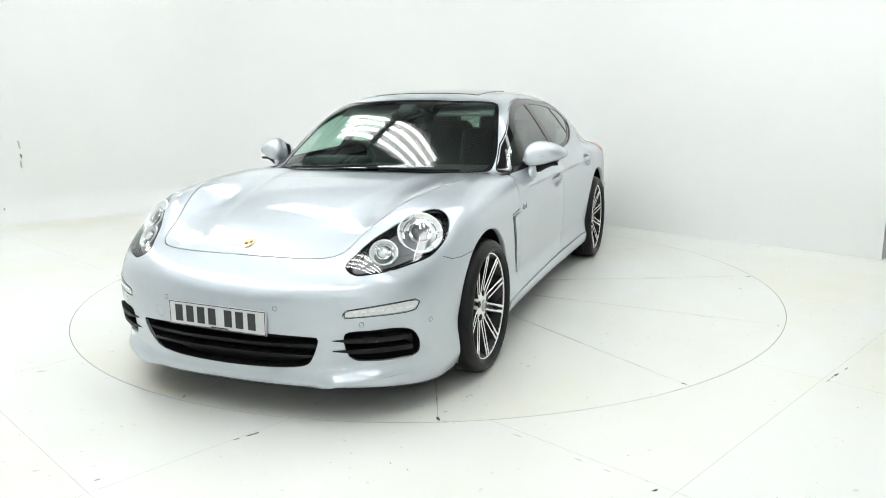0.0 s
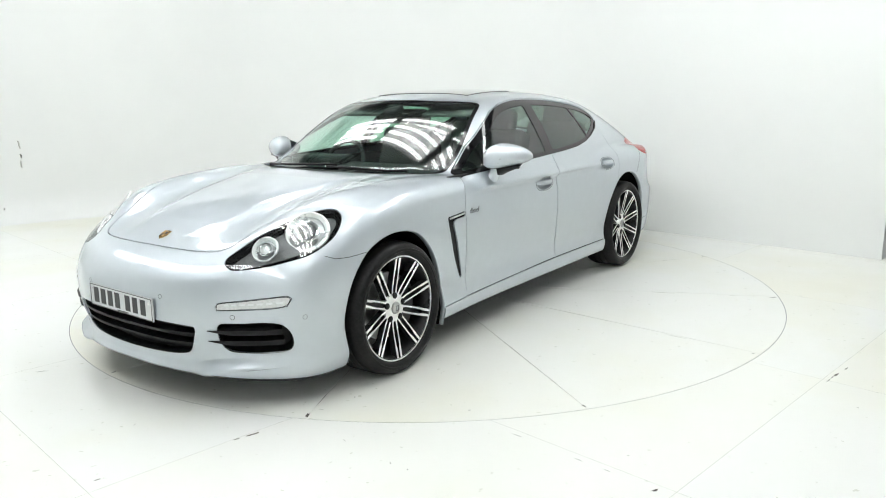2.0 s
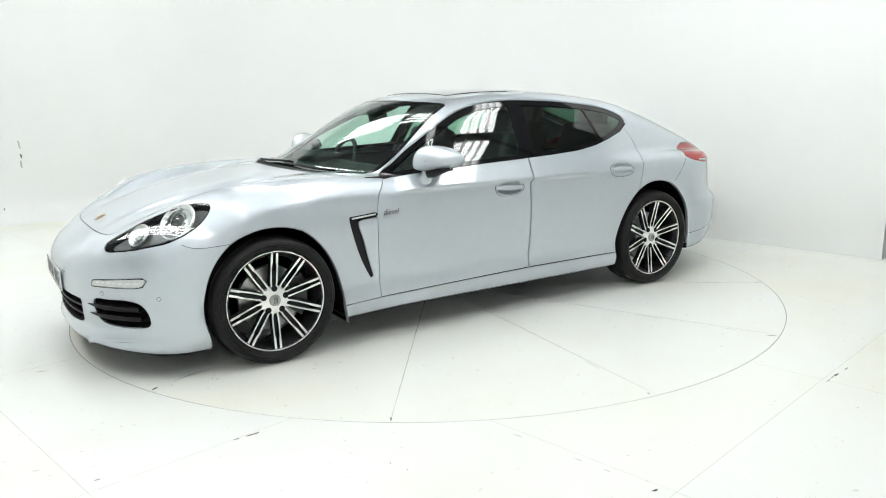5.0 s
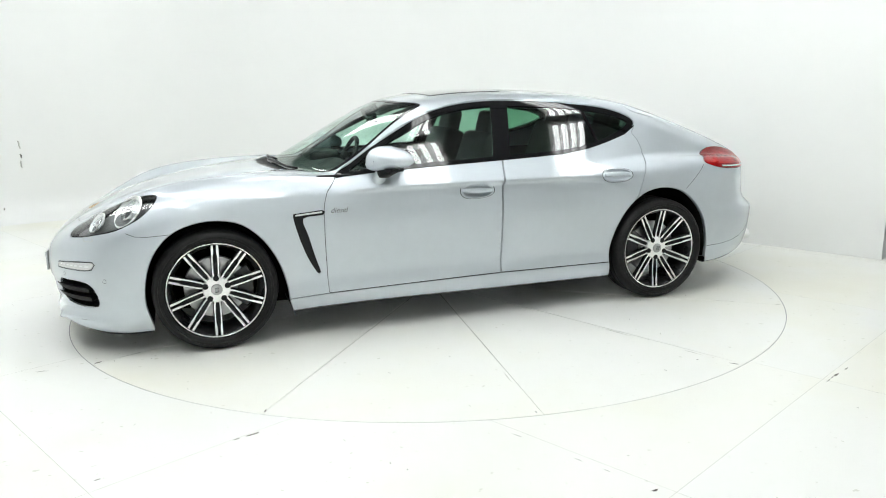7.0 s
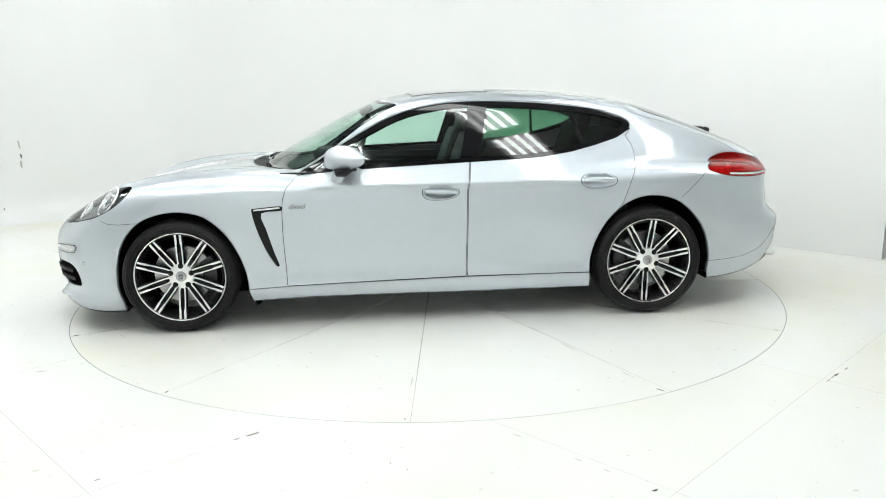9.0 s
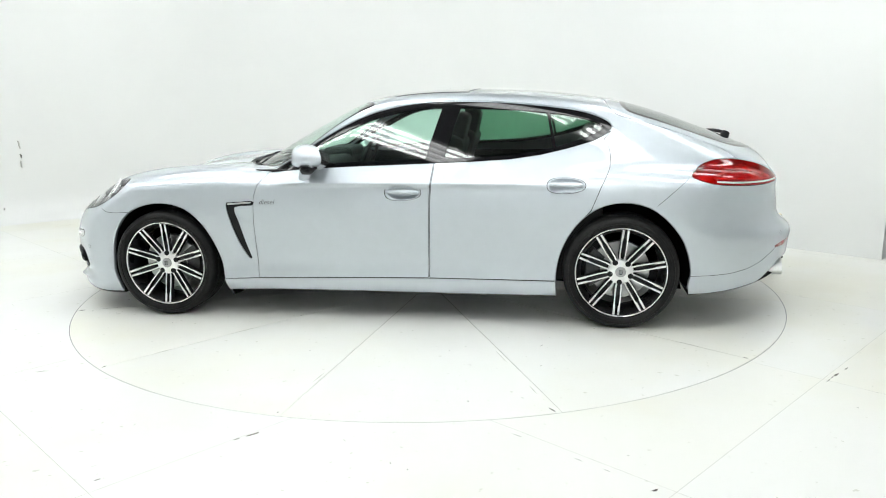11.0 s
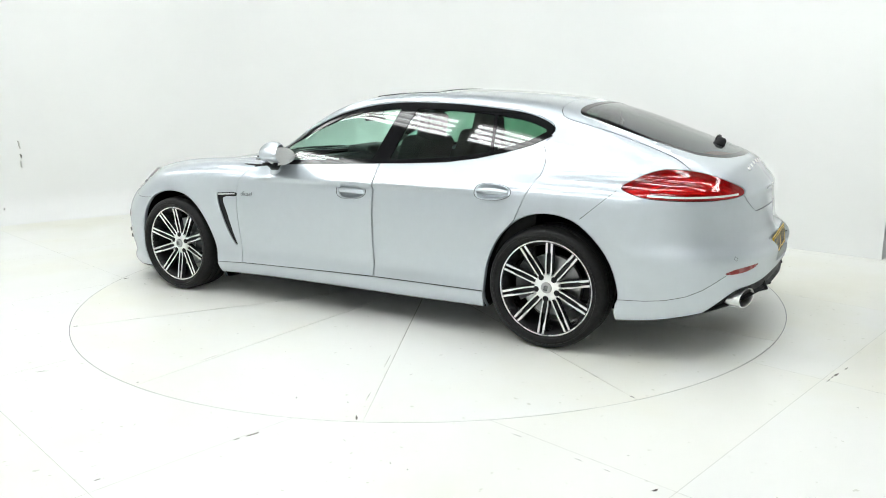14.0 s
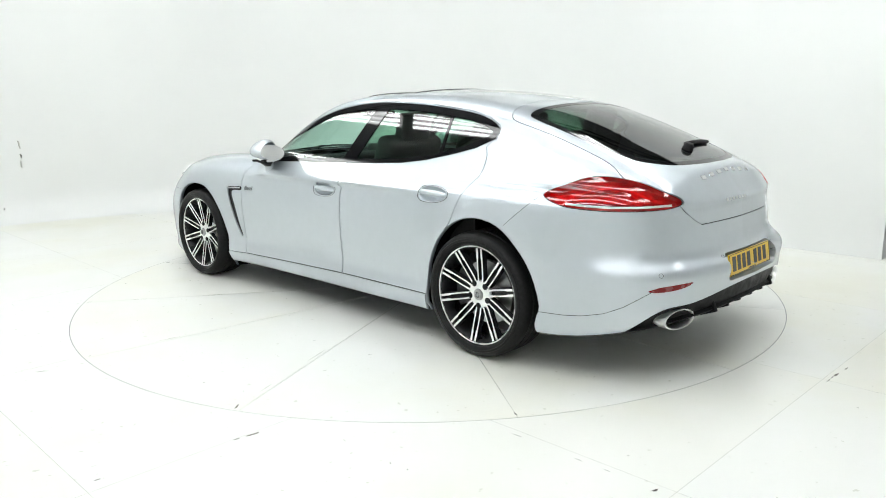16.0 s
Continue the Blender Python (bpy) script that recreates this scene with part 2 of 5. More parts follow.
class Skin:
    """Vertices that grow as triangles are split along the zero line of a field."""

    def __init__(self, v):
        self.v = np.asarray(v, float)

    def cut(self, tris, field):
        d = field(self.v)
        d = np.where(np.abs(d) < 1e-7, 1e-7, d)
        inside = d < 0
        k = inside[tris].sum(1)
        mixed = tris[(k > 0) & (k < 3)]
        fresh, edge, ins, outs = [], {}, [], []

        def mid(i, j):
            key = (i, j) if i < j else (j, i)
            if key not in edge:
                i, j = key
                s = d[i] / (d[i] - d[j])
                edge[key] = len(self.v) + len(fresh)
                fresh.append(self.v[i] + s * (self.v[j] - self.v[i]))
            return edge[key]

        for a, b, c in mixed.tolist():
            while not ((inside[a] != inside[b]) and (inside[a] != inside[c])):
                a, b, c = b, c, a
            p, q = mid(a, b), mid(a, c)
            one, two = (ins, outs) if inside[a] else (outs, ins)
            one.append((a, p, q))
            two += [(p, b, c), (p, c, q)]
        if fresh:
            self.v = np.vstack([self.v, fresh])

        def join(t, extra):
            return np.vstack([t, np.array(extra, int).reshape(-1, 3)])
        return join(tris[k == 3], ins), join(tris[k == 0], outs)


def disc_tris(x0, x1, y0, y1, n):
    gx, gy = np.meshgrid(np.linspace(x0, x1, n + 1), np.linspace(y0, y1, n + 1), indexing="ij")
    v = np.stack([gx.ravel(), gy.ravel(), np.zeros(gx.size)], 1)
    t = []
    for i in range(n):
        for j in range(n):
            a, b, c, d = i * (n + 1) + j, (i + 1) * (n + 1) + j, (i + 1) * (n + 1) + j + 1, i * (n + 1) + j + 1
            t += [(a, b, c), (a, c, d)]
    return v, np.array(t)


# ---------------------------------------------------------------- the studio: floor, turntable, walls, ceiling
R_TABLE = 2.474
TILE_TURN = Matrix.Rotation(radians(-46.0), 4, "Z")
bm = bmesh.new()
box(bm, -9, 9, -11, 9, -0.3, -0.003)
floor = tagged(part("floor", bm, SEAM), "white-painted panel floor with scuffed seams", "floor", kind="structure")


def floor_panels():
    """Square floor panels, cut round the turntable."""
    turn = np.array(TILE_TURN.to_3x3())
    ys, xs = [-0.05 + 1.48 * k for k in range(-7, 7)], [1.285 + 1.56 * k for k in range(-7, 6)]
    g = 0.0009
    for a in xs:
        for b in ys:
            x0, x1, y0, y1 = a + g, a + 1.56 - g, b + g, b + 1.48 - g
            centre = turn @ np.array(((x0 + x1) / 2, (y0 + y1) / 2, 0))
            if abs(centre[0]) > 8.5 or not -10.5 < centre[1] < 8.5 or centre[0] + centre[1] > 5.6:
                continue
            far = max(np.hypot(x, y) for x in (x0, x1) for y in (y0, y1))
            near = np.hypot(np.clip(0, x0, x1), np.clip(0, y0, y1))
            if far < R_TABLE:
                continue
            cutting = near < R_TABLE + 0.01
            v, t = disc_tris(x0, x1, y0, y1, 30 if cutting else 1)
            skin = Skin(v)
            if cutting:
                _, t = skin.cut(t, lambda q: np.hypot(q[:, 0], q[:, 1]) - R_TABLE - 0.0045)
            if len(t):
                used, inv = np.unique(t.ravel(), return_inverse=True)
                mesh_part("floor_panel", skin.v[used] @ turn.T, inv.reshape(-1, 3), FLOOR, floor, smooth=False)


floor_panels()


def blotch(name, x, y, length, width, angle, material, parent, z=0.0012):
    """A ragged chip or scuff lying on a panel."""
    rng = random.Random(int(abs(x * 1000) + abs(y * 777)))
    n, out = 16, []
    for k in range(n):
        a = 2 * math.pi * k / n
        r = 0.55 + 0.6 * rng.random()
        px, py = length / 2 * r * math.cos(a), width / 2 * r * math.sin(a)
        c, s = math.cos(radians(angle)), math.sin(radians(angle))
        out.append((x + c * px - s * py, y + s * px + c * py, z))
    mid = (x, y, z + 0.0008)
    return mesh_part(name, out + [mid], [(k, (k + 1) % n, n) for k in range(n)], material, parent, smooth=False)


for cx, cy, cl, cw, ca in ((-0.775, -2.56, 0.075, 0.014, 38), (-0.83, -2.6, 0.03, 0.008, 30), (2.035, -2.03, 0.055, 0.016, 40), (2.0, -2.06, 0.03, 0.007, 48), (0.80, -3.095, 0.04, 0.012, 20), (2.13, -1.95, 0.05, 0.007, 40), (1.96, -2.1, 0.06, 0.006, 46), (-2.07, -1.74, 0.09, 0.006, 12), (0.57, -2.85, 0.05, 0.003, -44), (0.35, -2.62, 0.06, 0.003, -44), (0.66, -2.94, 0.04, 0.003, -44), (-1.28, -2.92, 0.03, 0.007, 40)):
    blotch("chip", cx, cy, cl, cw, ca, CHIP, floor)
rng = random.Random(4)
for k in range(70):
    sx, sy = rng.uniform(-3.2, 3.2), rng.uniform(-3.2, 0.8)
    if math.hypot(sx, sy) > R_TABLE + 0.05 and sx + sy < 3.9:
        blotch("scuff", sx, sy, rng.uniform(0.008, 0.03), rng.uniform(0.002, 0.006), rng.uniform(0, 180), SEAM if rng.random() < 0.7 else CHIP, floor)

turntable = tagged(new("turntable"), "flush round white turntable of twelve wedge panels", "turntable")
bm = bmesh.new()
bmesh.ops.create_cone(bm, cap_ends=True, segments=160, radius1=R_TABLE - 0.001, radius2=R_TABLE - 0.001, depth=0.1, matrix=pose(0, 0, -0.0525))
part("deck", bm, SEAM, turntable, "pale dusty deck under the wedge panels")


def wedge(k):
    a0, a1 = radians(23.5 + 30 * k), radians(53.5 + 30 * k)
    g, n = 0.0012, 24
    top = [(0.02 * math.cos((a0 + a1) / 2), 0.02 * math.sin((a0 + a1) / 2))]
    for i in range(n + 1):
        e = g / R_TABLE
        a = a0 + e + (a1 - a0 - 2 * e) * i / n
        top.append((R_TABLE * math.cos(a) - 0.0, R_TABLE * math.sin(a)))
    m = len(top)
    v = [(x, y, 0.0) for x, y in top] + [(x, y, -0.0024) for x, y in top]
    f = [tuple(range(m))] + [(i, m + i, m + (i + 1) % m, (i + 1) % m) for i in range(m)]
    return mesh_part("wedge_panel", v, f, FLOOR, turntable, smooth=False)


for k in range(12):
    wedge(k)
# grey strip gives the shallow gap round the table its shade
ring_v = [(r * math.cos(2 * math.pi * k / 180), r * math.sin(2 * math.pi * k / 180), -0.0015) for k in range(180) for r in (R_TABLE - 0.0005, R_TABLE + 0.0050)]
mesh_part("edge_gap", ring_v, [(2 * k, 2 * k + 1, (2 * k + 3) % 360, (2 * k + 2) % 360) for k in range(180)], SHADE_GREY, turntable, "dark strip painting the shade of the gap round the turntable", smooth=False)
for ang, cl, cw in ((23.5, 0.05, 0.016), (53.5, 0.035, 0.010), (82.9, 0.02, 0.008), (112.7, 0.05, 0.012), (143.5, 0.04, 0.01), (-6.5, 0.03, 0.01)):
    a = radians(ang)
    blotch("chip", 2.44 * math.cos(a), 2.44 * math.sin(a), cl, cw, ang + 15, CHIP, turntable)
for ang, r0, cl in ((23.5, 2.25, 0.16), (53.5, 2.1, 0.12), (53.5, 1.6, 0.2), (82.9, 2.0, 0.14), (112.7, 2.2, 0.1), (112.7, 1.7, 0.22), (143.5, 2.1, 0.18)):
    a = radians(ang)
    blotch("scuff", r0 * math.cos(a), r0 * math.sin(a), cl, 0.006, ang, SEAM, turntable)
for k in range(60):
    a, r = rng.uniform(0, 6.28), 2.4 * math.sqrt(rng.random())
    blotch("scuff", r * math.cos(a), r * math.sin(a), rng.uniform(0.006, 0.03), rng.uniform(0.002, 0.006), rng.uniform(0, 180), SEAM if rng.random() < 0.75 else CHIP, turntable)


def wall_strip(name, points, height, label, cove=0.0, thick=0.15):
    """A wall along a line of floor points, leaning into the floor by a cove where it has one."""
    pts = [Vector((*p, 0)) for p in points]
    v, f = [], []
    n = len(pts)
    for i, p in enumerate(pts):
        c = cove * min(1.0, (n - 1 - i) / 14.0)
        prof = [(c * (1 - math.sin(a)), c * (1 - math.cos(a))) for a in [k * math.pi / 2 / 10 for k in range(11)]] if cove else [(0, 0)]
        prof = [(r, z + 0.001) for r, z in prof] + [(0, height), (-thick, height), (-thick, 0)]
        a, b = pts[max(i - 1, 0)], pts[min(i + 1, n - 1)]
        d = (b - a).normalized()
        inw = Vector((d.y, -d.x, 0))
        v += [tuple(p + inw * r + Vector((0, 0, z))) for r, z in prof]
    m = len(prof)
    for i in range(n - 1):
        for j in range(m):
            f.append((i * m + j, i * m + (j + 1) % m, (i + 1) * m + (j + 1) % m, (i + 1) * m + j))
    f += [tuple(range(m)), tuple(reversed(range((n - 1) * m, n * m)))]
    ob = mesh_part(name, v, f, WALL, None, label, smooth=False)
    me = ob.data
    b = bmesh.new()
    b.from_mesh(me)
    bmesh.ops.recalc_face_normals(b, faces=b.faces)
    b.to_mesh(me)
    b.free()
    me.polygons.foreach_set("use_smooth", [True] * len(me.polygons))
    me.set_sharp_from_angle(angle=radians(40))
    return tagged(ob, label, "wall", kind="structure")


# left side: a curved white backdrop; right side: a straight wall that ends at a shaded opening
curve = [(-6.6, -1.0), (-6.45, 0.6), (-6.05, 1.9), (-5.4, 2.8), (-4.5, 3.5), (-3.6, 4.0), (-2.7, 4.4), (-1.75, 4.6), (-0.8, 4.5), (0.0, 4.13), (0.62, 3.58), (1.1, 3.1)]
curve = [tuple(p) for p in smooth_loop(curve, 4)[:41]]
wall_strip("wall_north", curve, 3.6, "curved white backdrop wall running into the floor", cove=0.3)
wall_strip("wall_east", [(0.62, 3.58), (3.745, 0.455)], 3.6, "straight white wall with faint scuffs", thick=0.12)
# unseen wall, placed close to bounce light onto the car's sides
wall_strip("wall_south", [(6.6, -1.0), (6.6, -7.4), (-6.6, -7.4), (-6.6, -1.0)], 3.6, "unseen white wall behind the camera, set to bounce light on the car")
wall_strip("wall_doorway", [(4.35, 0.9), (6.6, -1.0)], 3.6, "plain white wall beyond the shaded opening")
# added grey block in place of the shaded opening at the wall's end
bm = bmesh.new()
box(bm, -0.06, 0.06, -0.05, 0.05, 0, 0.66, bevel=0.008, m=Matrix.Translation((3.835, 0.40, 0)) @ pose(0, 0, 0, 0, 0, -45))
tagged(part("post", bm, SHADE_GREY), "low grey block standing in for the shaded opening past the white wall", "post")
crack = tagged(new("wall_crack", None), "thin dark vertical crack in the white backdrop", "crack", kind="structure")
rngc = random.Random(9)


def wall_mark(x, y, z0, z1, wide, material):
    """A thin ragged line on the curved wall that faces the room's middle."""
    inward = (Vector((0, 0, 0)) - Vector((x, y, 0))).normalized()
    side = Vector((-inward.y, inward.x, 0))
    n = 8
    v, off = [], 0.0
    for i in range(n + 1):
        off += rngc.uniform(-0.006, 0.006)
        p = Vector((x, y, z0 + (z1 - z0) * i / n)) + side * off
        h = wide * rngc.uniform(0.3, 1.0) / 2
        v += [tuple(p - side * h), tuple(p + side * h), tuple(p - side * h - inward * 0.05), tuple(p + side * h - inward * 0.05)]
    f = []
    for i in range(n):
        a, b = 4 * i, 4 * (i + 1)
        f += [(a, a + 1, b + 1, b), (a + 2, a, b, b + 2), (a + 1, a + 3, b + 3, b + 1)]
    mesh_part("crack", v, f, material, crack, smooth=False)


wall_mark(-4.715, 3.325, 0.62, 0.70, 0.0025, SEAM)
wall_mark(-4.715, 3.325, 0.84, 0.93, 0.003, SEAM)
wall_mark(-4.712, 3.323, 0.73, 0.78, 0.003, CHIP)
wall_mark(-4.90, 3.17, 0.04, 0.17, 0.012, CHIP)

# ceiling, trusses and the banks of tubes
bm = bmesh.new()
box(bm, -7.2, 7.2, -10.2, 6.4, 5.2, 5.3)
tagged(part("ceiling", bm, CEILING), "dim grey sheet ceiling above the light banks", "ceiling", kind="structure")
for wx0, wx1, wy0, wy1 in ((-7.2, -7.05, -10.2, 6.4), (7.05, 7.2, -10.2, 6.4), (-7.05, 7.05, -10.2, -10.05), (-7.05, 7.05, 6.25, 6.4)):
    bm = bmesh.new()
    box(bm, wx0, wx1, wy0, wy1, 0, 5.2)
    tagged(part("wall_outer", bm, CEILING), "dim grey outer wall of the hall", "wall", kind="structure")


def truss(y):
    t = tagged(new("roof_truss"), "dark steel roof truss under the ceiling", "truss", group="roof trusses")
    t.location = (0, y, 0)
    for name, z in (("top_chord", 5.14), ("bottom_chord", 4.78)):
        b = bmesh.new()
        box(b, -7.05, 7.05, -0.04, 0.04, z, z + 0.06)
        part(name, b, TRUSS, t)
    for i in range(14):
        b = bmesh.new()
        box(b, -0.02, 0.02, -0.02, 0.02, 0, 0.55, m=Matrix.Translation((-7.0 + i, 0, 4.8)) @ pose(0, 0, 0, 0, 52 if i % 2 else -52))
        part("brace", b, TRUSS, t)


for k in range(6):
    truss(-8.6 + 2.7 * k)


def light_bank():
    """Four long tubes in a white tray."""
    t = tagged(new("light_bank"), "bank of four lit tubes in a white tray", "ceiling light", group="light banks")
    b = bmesh.new()
    box(b, -1.0, 1.0, -0.31, 0.31, 0.09, 0.12, bevel=0.01)
    part("tray", b, FIXTURE, t)
    for i in range(4):
        b = bmesh.new()
        box(b, -0.95, 0.95, -0.033, 0.033, 0.0, 0.05, bevel=0.015, m=Matrix.Translation((0, -0.21 + 0.14 * i, 0.035)))
        part("tube", b, TUBE, t, "glowing white tube")
    for sx in (-0.9, 0.9):
        b = bmesh.new()
        bmesh.ops.create_cone(b, cap_ends=True, segments=8, radius1=0.008, radius2=0.008, depth=0.88, matrix=pose(sx, 0, 0.56))
        part("hanger", b, TRUSS, t)
    return t


# rows of banks that run aslant over the turntable
ROW_DIR, ROW_SIDE, ROW_TURN = Vector((-0.574, 0.819, 0)), Vector((0.819, 0.574, 0)), 125.0
# banks at -5.55 and the last three of row -4.15 are added fill light
ROWS = [(0.0, (-3.35, -1.15, 1.05, 3.25)), (2.15, (-3.35, -1.15)), (-2.05, (-5.55, -3.35, -1.15, 1.05, 3.25)), (4.25, (0.9,)), (-4.15, (-5.55, -3.35, -1.15, 0.8, 2.6, 4.4))]
bank = light_bank()
spots = [ROW_SIDE * off + ROW_DIR * along for off, row in ROWS for along in row]
bank.matrix_basis = pose(spots[0].x, spots[0].y, 4.2, 0, 0, ROW_TURN)
for spot in spots[1:]:
    copy_thing(bank, pose(spot.x, spot.y, 4.2, 0, 0, ROW_TURN))


# ---------------------------------------------------------------- the car's skin, cut into panels
def march(o, w, far):
    lo, hi = np.zeros(len(o)), np.full(len(o), far)
    for _ in range(30):
        mid = (lo + hi) / 2
        p = o + w * mid[:, None]
        inside = body_field(p[:, 0], p[:, 1], p[:, 2]) < 0
        lo, hi = np.where(inside, mid, lo), np.where(inside, hi, mid)
    return o + w * ((lo + hi) / 2)[:, None]


def half_skin():
    """The left half of the outer skin as a grid of rays from the car's long axis."""
    a0, a1, zc, fan, mid, nv = -2.1, 1.95, 0.52, 62, 330, 176
    b = np.linspace(-np.pi / 2, np.pi / 2, nv)
    o, w = [], []
    rows = [("r", a) for a in np.linspace(0.002, np.pi / 2, fan, endpoint=False)] + [("m", x) for x in np.linspace(a0, a1, mid)] + [("f", a) for a in np.linspace(np.pi / 2, 0.002, fan + 1)[1:]]
    for kind, q in rows:
        if kind == "m":
            o.append(np.stack([np.full(nv, q), np.zeros(nv), np.full(nv, zc)], 1))
            w.append(np.stack([np.zeros(nv), np.cos(b), np.sin(b)], 1))
        else:
            s = -1 if kind == "r" else 1
            o.append(np.tile((a0 if kind == "r" else a1, 0, zc), (nv, 1)))
            w.append(np.stack([np.full(nv, s * np.cos(q)), np.sin(q) * np.cos(b), np.sin(q) * np.sin(b)], 1))
    v = march(np.vstack(o), np.vstack(w), 1.6)
    v[np.abs(v[:, 1]) < 1e-6, 1] = 0
    n = len(rows)
    i, j = np.meshgrid(np.arange(n - 1), np.arange(nv - 1), indexing="ij")
    i, j = i.ravel(), j.ravel()
    a, c, d, e = i * nv + j, (i + 1) * nv + j, (i + 1) * nv + j + 1, i * nv + j + 1
    return v, np.vstack([np.stack([a, d, c], 1), np.stack([a, e, d], 1)])


def normals(v):
    h = 1.5e-3
    g = np.stack([body_field(*(v + h * e).T) - body_field(*(v - h * e).T) for e in np.eye(3)], 1)
    return g / np.linalg.norm(g, axis=1)[:, None]


car = tagged(new("car"), "silver four-door fastback car standing on the turntable", "car")
skin_v, ALL = half_skin()
skin = Skin(skin_v)


def panel(name, tris, material, parent=None, side=0, offset=0.0, skirt=0.012, label=""):
    """Triangles of the skin as one part. side 0: both halves, 1: the car's left, -1: its right."""
    used, inv = np.unique(tris.ravel(), return_inverse=True)
    t = inv.reshape(-1, 3)
    v = skin.v[used]
    nrm = normals(v)
    if offset:
        v = v + nrm * offset
    if skirt:
        e = np.vstack([t[:, [0, 1]], t[:, [1, 2]], t[:, [2, 0]]])
        key = np.sort(e, 1)
        _, first, count = np.unique(key, axis=0, return_index=True, return_counts=True)
        edge = e[first[count == 1]]
        edge = edge[(np.abs(v[edge[:, 0], 1]) > 1e-4) | (np.abs(v[edge[:, 1], 1]) > 1e-4)]
        n0 = len(v)
        a, c = edge[:, 0], edge[:, 1]
        m = len(edge)
        deep = v - nrm * skirt
        d = v[c] - v[a]
        fn = np.cross(d, nrm[a]) * np.sign(skirt)
        fn = fn / (np.linalg.norm(fn, axis=1)[:, None] + 1e-9)
        v = np.vstack([v, v[a], v[c], deep[c], deep[a]])
        nrm = np.vstack([nrm, fn, fn, fn, fn])
        k = np.arange(m)
        t = np.vstack([t, np.stack([n0 + m + k, n0 + k, n0 + 3 * m + k], 1), np.stack([n0 + m + k, n0 + 3 * m + k, n0 + 2 * m + k], 1)])
    flip = np.array((1, -1, 1))
    vs, ts, ns = [], [], []
    if side >= 0:
        vs.append(v), ts.append(t), ns.append(nrm)
    if side <= 0:
        base = len(v) if side == 0 else 0
        vs.append(v * flip), ts.append(t[:, ::-1] + base), ns.append(nrm * flip)
    v, t, nrm = np.vstack(vs), np.vstack(ts), np.vstack(ns)
    me = bpy.data.meshes.new(name)
    me.from_pydata(v.tolist(), [], t.tolist())
    me.polygons.foreach_set("use_smooth", [True] * len(me.polygons))
    me.update()
    me.normals_split_custom_set_from_vertices(nrm.tolist())
    me.materials.append(material)
    ob = new(name, me)
    ob.parent = parent
    return tagged(ob, label)


SIDE_VIEW, TOP_VIEW, END_VIEW = (0, 2), (0, 1), (1, 2)


def outline(points, axes, where=None, steps=4):
    """A field that is below zero inside an outline drawn in one view, and only where it applies."""
    loop = smooth_loop(points, steps) if steps else np.array(points, float)

    def field(v):
        d = np.full(len(v), 1.0)
        ok = np.ones(len(v), bool) if where is None else where(v)
        pad = 0.06
        q = v[:, axes]
        ok &= (q > loop.min(0) - pad).all(1) & (q < loop.max(0) + pad).all(1)
        if ok.any():
            d[ok] = loop_distance(q[ok], loop)
        return d
    return field


def shifted(field, by):
    return lambda v: field(v) - by


def split(tris, field, gap=0.0025):
    """Inside, gap and outside."""
    ins, rest = skin.cut(tris, shifted(field, -gap))
    band, out = skin.cut(rest, shifted(field, gap))
    return ins, band, out


left = lambda v: v[:, 1] > 0.42
ARCH_F = [(1.80, -0.1), (1.805, 0.149), (1.838, 0.292), (1.83, 0.432), (1.784, 0.569), (1.692, 0.679), (1.565, 0.734), (1.43, 0.745), (1.296, 0.712), (1.187, 0.618), (1.112, 0.494), (1.07, 0.369), (1.052, 0.244), (1.045, -0.1)]
ARCH_R = [(-1.078, -0.1), (-1.076, 0.18), (-1.072, 0.329), (-1.102, 0.475), (-1.181, 0.624), (-1.305, 0.732), (-1.452, 0.772), (-1.610, 0.745), (-1.731, 0.655), (-1.824, 0.524), (-1.868, 0.356), (-1.85, 0.256), (-1.84, -0.1)]
DLO = [(0.735, 0.936), (0.626, 1.009), (0.483, 1.102), (0.303, 1.203), (0.122, 1.286), (-0.062, 1.334), (-0.246, 1.356), (-0.416, 1.361), (-0.615, 1.355), (-0.838, 1.341), (-1.137, 1.307), (-1.283, 1.273), (-1.371, 1.234), (-1.398, 1.2), (-1.375, 1.168), (-1.288, 1.124), (-1.127, 1.08), (-0.972, 1.046), (-0.785, 1.022), (-0.567, 1.009), (-0.318, 1.0), (0.138, 0.983), (0.482, 0.967)]
HEADLAMP = [(2.192, 0.542), (2.12, 0.567), (2.041, 0.60), (1.938, 0.665), (1.826, 0.729), (1.743, 0.785), (1.742, 0.838), (1.782, 0.867), (1.851, 0.873), (1.951, 0.85), (2.035, 0.803), (2.13, 0.723), (2.204, 0.624), (2.216, 0.575)]
HOOD_EDGE = [(2.207, -0.2), (2.207, 0.0), (2.204, 0.226), (2.18, 0.417), (2.14, 0.492), (2.08, 0.520), (1.983, 0.542), (1.81, 0.605), (1.57, 0.678), (1.232, 0.718), (0.95, 0.722), (0.845, 0.705), (0.93, 0.62), (1.03, 0.45), (1.085, 0.25), (1.105, 0.0), (1.1, -0.2)]
SCREEN = [(1.03, -0.15), (1.03, 0.0), (1.0, 0.30), (0.935, 0.535), (0.83, 0.672), (0.752, 0.722), (0.62, 0.722), (0.478, 0.69), (0.31, 0.64), (0.16, 0.592), (0.115, 0.55), (0.165, 0.42), (0.21, 0.28), (0.232, 0.0), (0.232, -0.15)]
REAR_GLASS = [(-1.475, -0.2), (-1.475, 0.0), (-1.472, 0.2), (-1.468, 0.393), (-1.485, 0.50), (-1.53, 0.545), (-1.701, 0.550), (-1.909, 0.540), (-2.086, 0.511), (-2.18, 0.462), (-2.275, 0.337), (-2.325, 0.15), (-2.334, 0.0), (-2.334, -0.2)]
